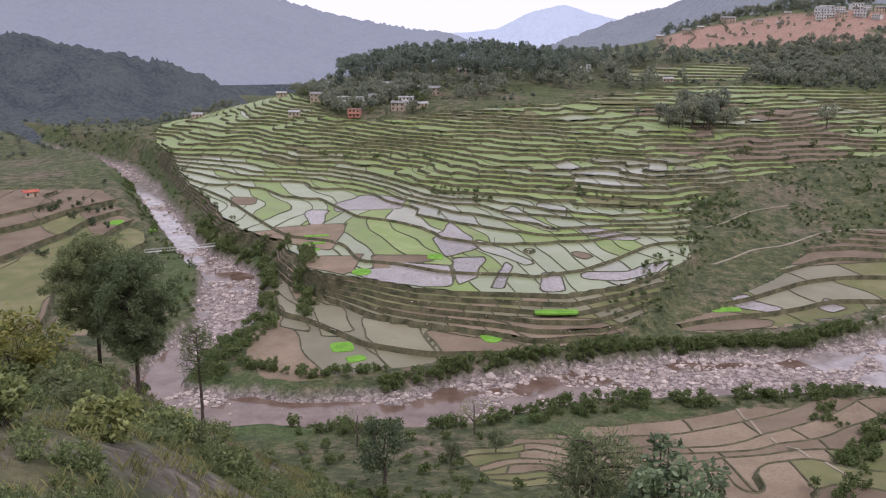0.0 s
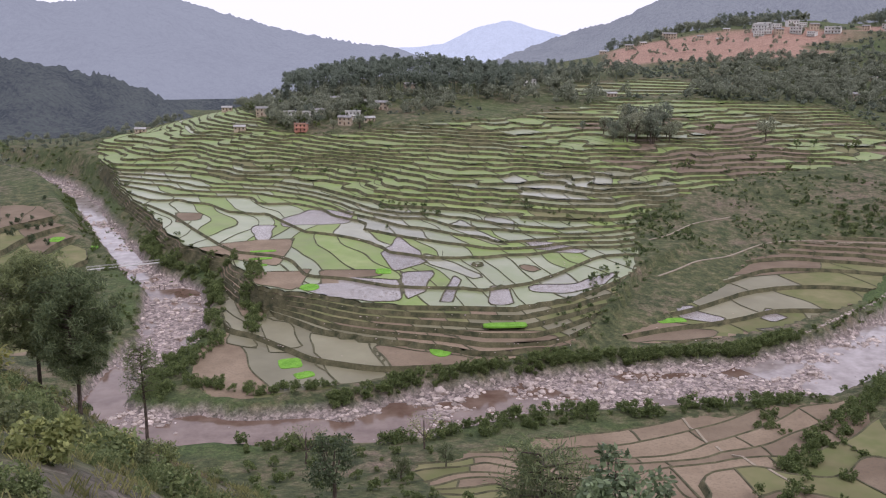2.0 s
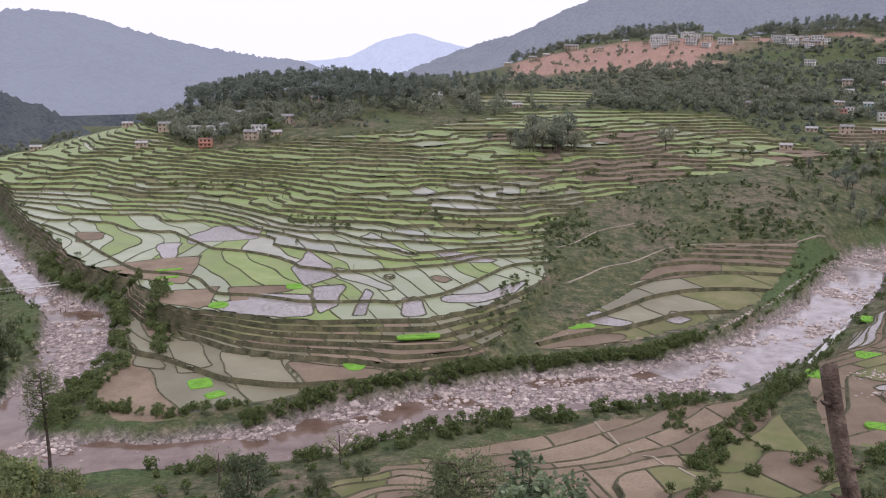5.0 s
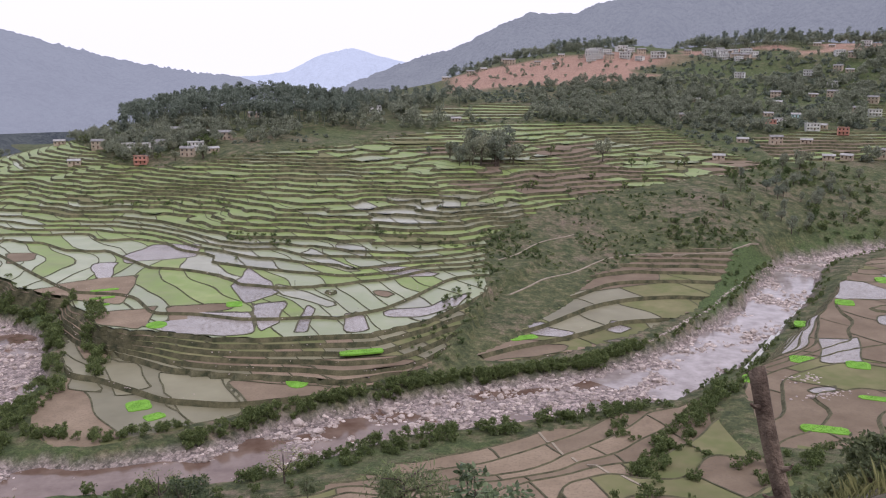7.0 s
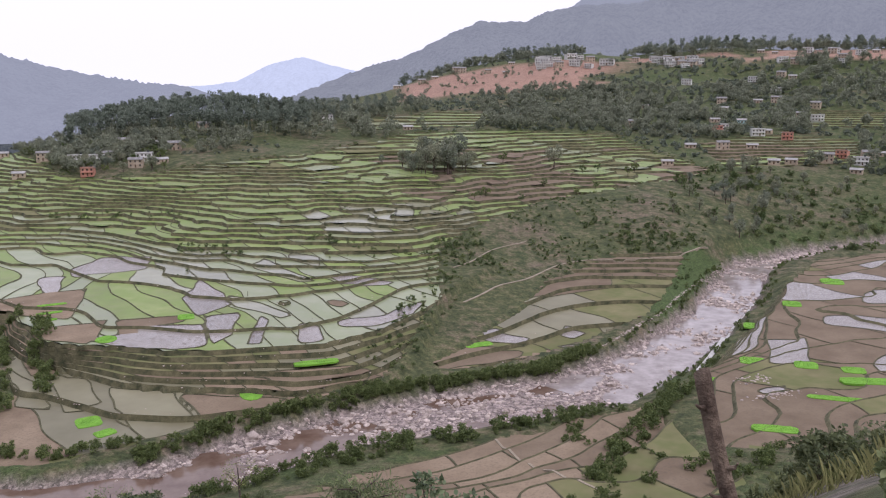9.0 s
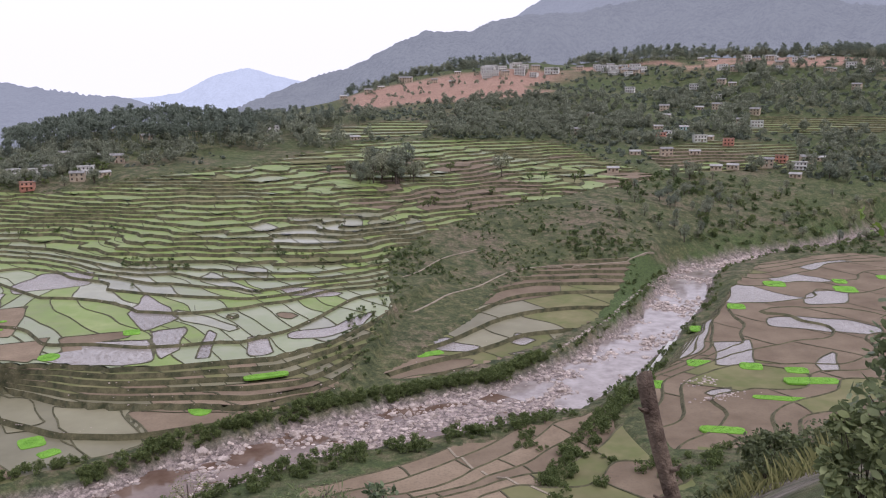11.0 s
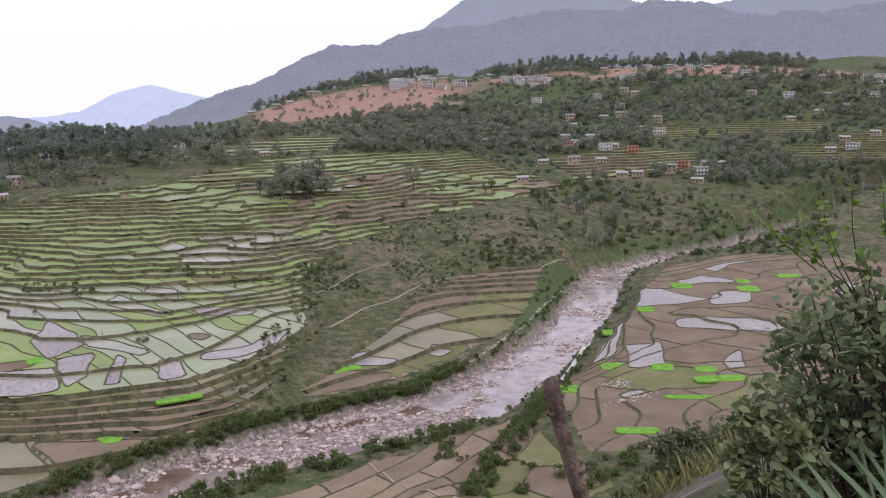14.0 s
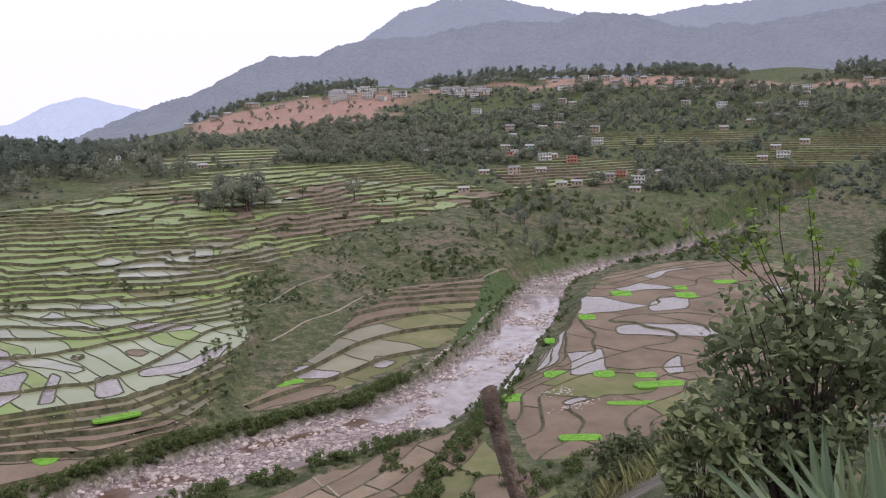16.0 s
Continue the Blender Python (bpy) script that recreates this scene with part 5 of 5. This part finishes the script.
# ---- river stones ----
def stone(seed, rough=0.28):
    rng = np.random.default_rng(seed)
    bm = bmesh.new()
    bmesh.ops.create_icosphere(bm, subdivisions=1, radius=1)
    k = rng.uniform(0.6, 1.2, 3)
    s = Shape()
    for v in bm.verts:
        s.v.append(tuple(np.array(v.co) * k * rng.uniform(1 - rough, 1 + rough) * np.array([1, 1, 0.7])))
    s.f = [tuple(v.index for v in f.verts) for f in bm.faces]
    bm.free()
    return s


stones = [stone(600 + k) for k in range(10)]
rs = random.Random(8)


def on_bed(line, n, k0, k1, lo, hi, power):
    g = np.random.default_rng(rs.randrange(10 ** 6))
    seg = np.array([math.dist(a[:2], b[:2]) for a, b in zip(line[k0:k1], line[k0 + 1:k1 + 1])])
    m = n * 5
    k = g.choice(len(seg), m, p=seg / seg.sum())
    p = np.array(line, float)
    a, b, t = p[k + k0], p[k + k0 + 1], g.uniform(size=m)
    c = a + (b - a) * t[:, None]
    q = g.uniform(-1, 1, m) * (c[:, 2] + 1.0)
    x, y = c[:, 0] - (b - a)[:, 1] / seg[k] * q, c[:, 1] + (b - a)[:, 0] / seg[k] * q
    ok = np.nonzero((river_gap(x, y) < 1.2) & ((bed_level(x, y) > 0.0) | (g.uniform(size=m) < 0.10)))[0][:n]
    return [(float(x[i]), float(y[i]), lo + (hi - lo) * float(g.uniform()) ** power, float(g.uniform(0, 6.28))) for i in ok]


pebbles = on_bed(MAIN_STREAM, 8000, 0, 14, 0.18, 1.15, 3.0) + on_bed(SIDE_STREAM, 3600, 0, 13, 0.16, 1.0, 3.0)
joined("river_stones", "pale pinkish rounded stones strewn over the river bed", stones, pebbles, M_ROCK, "stones")
boulder_meshes = []
for k, (x, y, s, turn) in enumerate(on_bed(MAIN_STREAM, 230, 1, 13, 0.8, 1.8, 2.5) + on_bed(SIDE_STREAM, 60, 2, 13, 0.8, 1.6, 2.5)):
    if k < 8:
        me_b = stones[k].mesh("boulder", M_ROCK)
        boulder_meshes.append(me_b)
    ob = new("boulder", boulder_meshes[k % 8])
    ob.matrix_basis = pose(x, y, ground_at(x, y) + 0.15 * s, 0, 0, turn * 57.3) @ Matrix.Scale(s, 4)
    tagged(ob, "pale pinkish boulder on the river bed", "boulder", "river boulders")
heap = [(x, y, s, t) for x, y, s, t in (((136.5, 192.4, 8.5)[0] + rs.gauss(0, 2.6), (136.5, 192.4, 8.5)[1] + rs.gauss(0, 1.8), rs.uniform(0.2, 0.6), rs.uniform(0, 6)) for _ in range(60))]
heap += [((135.2, 180.8, 8.8)[0] + rs.gauss(0, 3.4), (135.2, 180.8, 8.8)[1] + rs.gauss(0, 1.4), rs.uniform(0.2, 0.7), rs.uniform(0, 6)) for _ in range(60)]
joined("stone_heap", "heap of pale stones cleared from the fields", stones, heap, M_ROCK, "stones")
wall_stones = [(x + rs.gauss(0, 0.2), y + rs.gauss(0, 0.2), rs.uniform(0.25, 0.5), rs.uniform(0, 6)) for x, y, _, _ in along([(118, 243), (150, 266), (176, 292), (205, 318), (222, 332)], 420, 0, 0.5, 1, 1)]
joined("bank_stone_wall", "dry stone walling along the river meadow", stones, wall_stones, M_ROCK, "stones")


joined("field_stones", "pale stones lying on the terrace edges", stones, scatter(520, -14, 22, 222, 330, 0.1, 0.3, lambda x, y: field_mask(x, y) & (np.interp(height(x, y), Z_BREAKS, L_BREAKS) % 1 < 0.2)), M_ROCK, "stones")


# ---- seedling beds ----
def seed_bed(x, y, lx, ly, turn, round_end=False):
    z = terrace_at(x, y)
    root = new("seedling_bed")
    tagged(root, "bright green bed of rice seedlings in a paddy", "seedbed", "seedling beds")
    root.matrix_basis = pose(x, y, z, 0, 0, turn)
    n = 26
    rim = []
    g = random.Random(int(x * 10 + y))
    for k in range(n):
        a = 2 * math.pi * k / n
        p = 2.0 if round_end else 5.0
        ca, sa = math.cos(a), math.sin(a)
        r = (abs(ca) ** p + abs(sa) ** p) ** (-1 / p) * g.uniform(0.95, 1.03)
        rim.append((ca * r * lx / 2, sa * r * ly / 2))
    v = [(a, b, -0.3) for a, b in rim] + [(a * 0.99, b * 0.99, 0.16) for a, b in rim]
    s = Shape().add(v, [(k, (k + 1) % n, n + (k + 1) % n, n + k) for k in range(n)] + [tuple(range(n, 2 * n))])
    part("soil_bed", s, M_SEED, root)
    blades = Shape()
    rg = np.random.default_rng(abs(int(x * 10 + y)))
    for _ in range(min(400, int(lx * ly * 8))):
        q, a = math.sqrt(rg.uniform()), rg.uniform(0, 6.28)
        k = int(a / 6.2832 * n) % n
        bx, by = rim[k][0] * q * 0.97, rim[k][1] * q * 0.97
        d = rg.uniform(0, 6.28)
        blades.add([(bx - 0.05 * math.cos(d), by - 0.05 * math.sin(d), 0.15), (bx + 0.05 * math.cos(d), by + 0.05 * math.sin(d), 0.15), (bx + rg.uniform(-0.08, 0.08), by + rg.uniform(-0.08, 0.08), 0.15 + rg.uniform(0.12, 0.28))], [(0, 1, 2)])
    tagged(part("seedling_cover", blades, M_SEED, root), kind="stuff")
    return root


for x, y, lx, ly, turn, rnd in [(-26.4, 225.4, 6, 7, 12, 0), (-22.0, 217.2, 5, 4, 30, 0), (12.9, 229.7, 6, 9, 0, 1), (30.9, 236.9, 12, 3.6, 2, 0), (-24.7, 267.7, 6, 7, 0, 1), (-2.5, 282.6, 5, 6, 0, 0), (82.0, 252.6, 9, 4, 8, 0), (-44.1, 309.9, 9, 2.2, 10, 0), (-44.0, 302.3, 8, 2.2, 12, 0), (-44.1, 293.6, 7, 2.2, 14, 0), (-128.0, 349.8, 5, 8, 0, 0), (-113.4, 344.7, 4, 7, 0, 0)]:
    seed_bed(x, y, lx, ly, turn, rnd)
for (x, y), lx, ly, turn in [((162.2, 181.7), 14, 5, -22), ((148.1, 173.1), 17, 3, -32), ((121.6, 162.6), 10, 4, -30), ((168.7, 240.8), 5.5, 6, -30), ((146.0, 207.1), 7, 6, -30), ((155.9, 197.8), 6, 6, -32), ((165.1, 190.7), 6, 5, -30), ((125.8, 196.6), 7, 6, -30), ((226.8, 277.3), 8, 9, -30), ((244.9, 260.6), 8, 10, -30), ((252.0, 271.4), 5, 7, -30), ((192.5, 253.9), 6, 7, -30), ((274.1, 269.1), 10, 7, -30)]:
    seed_bed(x, y, lx, ly, turn)


# ---- canal, footbridge, paths ----
def ribbon(name, label, line, wide, tall, material, category, lift=0.0):
    s = Shape()
    for k, (x, y) in enumerate(line):
        a, b = line[max(k - 1, 0)], line[min(k + 1, len(line) - 1)]
        t = Vector((b[0] - a[0], b[1] - a[1])).normalized()
        z = terrace_at(x, y) + lift
        for q, h in ((-1, -0.8), (-1, tall), (1, tall), (1, -0.8)):
            s.v.append((x - t.y * q * wide / 2, y + t.x * q * wide / 2, z + h))
    for k in range(len(line) - 1):
        s.f += [(4 * k + e, 4 * k + e + 1, 4 * k + e + 5, 4 * k + e + 4) for e in range(3)]
    s.f += [(0, 3, 2, 1), tuple(4 * (len(line) - 1) + e for e in range(4))]
    return tagged(new(name, s.mesh(name, material)), label, category)


def smooth_line(pts, n=6):
    out = []
    for k in range(len(pts) - 1):
        p = [Vector(pts[min(max(k + e, 0), len(pts) - 1)]) for e in (-1, 0, 1, 2)]
        for q in range(n):
            t = q / n
            v = 0.5 * ((2 * p[1]) + (p[2] - p[0]) * t + (2 * p[0] - 5 * p[1] + 4 * p[2] - p[3]) * t * t + (3 * p[1] - p[0] - 3 * p[2] + p[3]) * t ** 3)
            out.append(tuple(v))
    return out + [tuple(pts[-1])]


ribbon("irrigation_canal", "pale concrete irrigation channel beside the river", smooth_line([(131.0, 210.6), (151.7, 231.9), (176.8, 259.9), (198.8, 281.8)]), 1.3, 0.35, M_CONC, "canal")
ribbon("irrigation_channel", "narrow pale earth channel through the near fields", smooth_line([(65.1, 187.5), (65.9, 168.2), (69.9, 152.1), (73.9, 143.8)]), 0.6, 0.15, M_PATH, "canal")
ribbon("footpath", "pale worn footpath along the foot of the slope", smooth_line([(88, 287), (98, 295), (107, 303), (122, 313), (138, 325), (152, 327), (165, 323), (178, 322), (192, 323), (209, 333)], 10), 0.8, 0.06, M_PATH, "path", 0.12)
ribbon("footpath", "pale worn footpath climbing the shrubby slope", smooth_line([(93, 318), (102, 325), (112, 336), (122, 344), (135, 351)], 10), 0.65, 0.06, M_PATH, "path", 0.12)
bridge = new("footbridge")
A, B = Vector((-105, 312, 5.0)), Vector((-74, 326, 4.6))
bridge.matrix_basis = Matrix.Translation(A)
tagged(bridge, "slender pale footbridge across the side stream", "bridge")
run = (B - A)
side = Vector((-run.y, run.x, 0)).normalized()
deck = Shape()
for e in (0, 1):
    for q in (-0.5, 0.5):
        for h in (0, 0.22):
            p = run * e + side * q + Vector((0, 0, h))
            deck.v.append(tuple(p))
deck.f = [(0, 1, 3, 2), (4, 6, 7, 5), (0, 4, 5, 1), (2, 3, 7, 6), (1, 5, 7, 3), (0, 2, 6, 4)]
part("deck", deck, M_CONC, bridge)
for q in (-0.5, 0.5):
    part("handrail", Shape().tube([side * q + Vector((0, 0, 1.1)), run + side * q + Vector((0, 0, 1.1))], [0.06, 0.06], 6), M_CONC, bridge)
    for k in range(9):
        p = run * (k / 8) + side * q
        part("baluster", Shape().tube([p, p + Vector((0, 0, 1.12))], [0.05, 0.05], 5), M_CONC, bridge)
for e in (0.12, 0.88):
    p = run * e
    part("pier", Shape().box(p.x - 0.5, p.y - 0.5, -5.5, p.x + 0.5, p.y + 0.5, 0.0), M_CONC, bridge)
for dx in (0, 1.6):
    x, y = (-78.3, 303.0)
    ob = new("marker_stake", Shape().tube([(0, 0, -0.4), (0.05, 0, 1.0), (0.03, 0.02, 2.0)], [0.12, 0.11, 0.09], 6).mesh("marker_stake", M_BARK))
    ob.matrix_basis = pose(x + dx, y, ground_at(x + dx, y))
    tagged(ob, "dark wooden stake beside the side stream", "stake")


x, y = (17.3, 299.4)
ob = new("field_stake", Shape().tube([(0, 0, -0.4), (0.03, 0, 0.9), (0.05, 0.02, 1.7)], [0.10, 0.09, 0.07], 6).mesh("field_stake", M_BARK))
ob.matrix_basis = pose(x, y, terrace_at(x, y))
tagged(ob, "dark wooden stake standing in a flooded paddy", "stake")

# ---- houses ----
def house(w, d, floors, wall, roof, gable, label, veranda=False):
    h = 2.6 * floors
    root = new("house")
    tagged(root, label, "house")
    part("wall", Shape().box(-w / 2, -d / 2, -1.5, w / 2, d / 2, h), wall, root)
    s = Shape()
    if gable:
        o = 0.45
        z0, z1, th = h - 0.1, h + d * 0.24, 0.14
        v = []
        for x in (-w / 2 - o, w / 2 + o):
            v += [(x, -d / 2 - o, z0), (x, 0, z1), (x, d / 2 + o, z0), (x, d / 2 + o, z0 + th), (x, 0, z1 + th), (x, -d / 2 - o, z0 + th)]
        s.add(v, [(0, 1, 7, 6), (1, 2, 8, 7), (2, 3, 9, 8), (3, 4, 10, 9), (4, 5, 11, 10), (5, 0, 6, 11), (0, 5, 4, 1), (1, 4, 3, 2), (6, 7, 10, 11), (7, 8, 9, 10)])
        for x in (-w / 2, w / 2):
            part("gable_wall", Shape().add([(x - 0.1, -d / 2, h - 0.02), (x - 0.1, d / 2, h - 0.02), (x - 0.1, 0, z1 - 0.02), (x + 0.1, -d / 2, h - 0.02), (x + 0.1, d / 2, h - 0.02), (x + 0.1, 0, z1 - 0.02)], [(0, 1, 2), (3, 5, 4), (0, 2, 5, 3), (1, 4, 5, 2)]), wall, root)
    else:
        s.box(-w / 2 - 0.4, -d / 2 - 0.5, h, w / 2 + 0.4, d / 2 + 0.4, h + 0.2)
        part("parapet", Shape().box(-w / 2 - 0.3, -d / 2 - 0.4, h + 0.2, w / 2 + 0.3, -d / 2 - 0.22, h + 0.75), wall, root)
        part("water_tank", Shape().tube([(w * 0.25, d * 0.1, h + 0.2), (w * 0.25, d * 0.1, h + 1.3), (w * 0.25, d * 0.1, h + 1.5)], [0.55, 0.55, 0.25], 10), M_DARKGLASS, root)
    part("roof", s, roof, root)
    n = max(2, int(w / 2.4))
    for fl in range(floors):
        for k in range(n):
            x = -w / 2 + (k + 0.5) * w / n
            if fl == 0 and k == n // 2:
                dr = part("door", Shape().box(x - 0.5, -d / 2 - 0.06, 0, x + 0.5, -d / 2 + 0.02, 2.0), M_FRAME, root)
                continue
            wn = part("window", Shape().box(x - 0.55, -d / 2 - 0.07, fl * 2.6 + 0.85, x + 0.55, -d / 2 + 0.02, fl * 2.6 + 2.05), M_FRAME, root)
            part("pane", Shape().box(x - 0.43, -d / 2 - 0.09, fl * 2.6 + 0.97, x + 0.43, -d / 2 - 0.065, fl * 2.6 + 1.93), M_DARKGLASS, wn)
        if veranda:
            part("balcony", Shape().box(-w / 2 - 0.2, -d / 2 - 1.3, fl * 2.6 - 0.14, w / 2 + 0.2, -d / 2, fl * 2.6 + 0.02), roof if gable else wall, root)
            for k in range(4):
                x = -w / 2 + k * w / 3
                part("veranda_post", Shape().box(x - 0.1, -d / 2 - 1.25, fl * 2.6, x + 0.1, -d / 2 - 1.05, fl * 2.6 + 2.6), wall, root)
    return root


H_TAN = house(9, 5, 2, M_WALL_T, M_ROOF_S, True, "two-storey tan house with a slate roof")
H_WHITE = house(10, 7, 2, M_WALL_W, M_ROOF_C, False, "white two-storey house with a flat roof", True)
H_SHED = house(8, 4.5, 1, M_WALL_T, M_ROOF_C, True, "long low house with a pale roof")
H_SALMON = house(8, 5, 2, M_WALL_P, M_ROOF_S, False, "salmon painted house with a flat roof", True)
H_RED = house(7, 4, 1, M_WALL_T, M_ROOF_R, True, "small hut with a red tin roof")
H_TEAL = house(8, 5, 1, M_WALL_B, M_ROOF_C, True, "pale teal house with a pale roof")
H_BLOCK = house(13, 8, 2, M_WALL_W, M_ROOF_C, False, "large white building in the hilltop town", True)
used = set()


def build(kind, x, y, turn, size=1.0, grp="village houses"):
    """The first of a kind is moved, later ones are copies."""
    ob = kind
    if kind.name in used:
        ob = copy_thing(kind, Matrix())
    else:
        used.add(kind.name)
    a = -math.degrees(math.atan2(x, y))
    ob.matrix_basis = pose(x, y, ground_at(x, y) - 0.1, 0, 0, a + turn) @ Matrix.Scale(size * 0.82, 4)
    return tagged(ob, group=grp)


kinds_west = (H_WHITE, H_SALMON, H_WHITE, H_TAN, H_TAN, H_WHITE, H_SHED, H_TAN, H_SHED, H_TAN, H_WHITE, H_SHED, H_SHED, H_TAN, H_SHED, H_TAN, H_SHED, H_RED, H_SHED, H_TAN, H_WHITE)
kinds_east = (H_SHED, H_SHED, H_TAN, H_WHITE, H_SHED, H_SHED, H_SALMON, H_SHED, H_SHED, H_TAN, H_SALMON, H_TAN, H_SHED, H_WHITE, H_SHED, H_SHED, H_TEAL, H_WHITE, H_SALMON, H_SHED, H_SHED, H_WHITE)
kinds_high = (H_WHITE, H_TAN, H_SHED, H_WHITE, H_TAN, H_SHED, H_TAN)
town = random.Random(4)
for spots, kinds in ((VILLAGE_WEST, kinds_west), (VILLAGE_EAST, kinds_east), (VILLAGE_HIGH, kinds_high)):
    for k, (x, y) in enumerate(spots):
        build(kinds[k % len(kinds)], x, y, town.uniform(-20, 20))
for k in range(36):
    a, r = radians(town.uniform(21.5, 31)), town.uniform(893, 930)
    build((H_BLOCK, H_WHITE, H_WHITE, H_TAN)[k % 4], r * math.sin(a), r * math.cos(a), town.uniform(-30, 30), town.uniform(0.8, 1.25), "hilltop town buildings")
for k in range(18):
    a, r = radians(town.uniform(31.5, 54)), town.uniform(880, 940)
    build((H_SHED, H_WHITE, H_TAN)[k % 3], r * math.sin(a), r * math.cos(a), town.uniform(-30, 30), town.uniform(0.8, 1.1), "hilltop town buildings")
for k in range(8):
    a, r = radians(town.uniform(12, 20)), town.uniform(880, 925)
    build((H_SHED, H_TAN)[k % 2], r * math.sin(a), r * math.cos(a), town.uniform(-30, 30), town.uniform(0.8, 1.1), "hilltop town buildings")
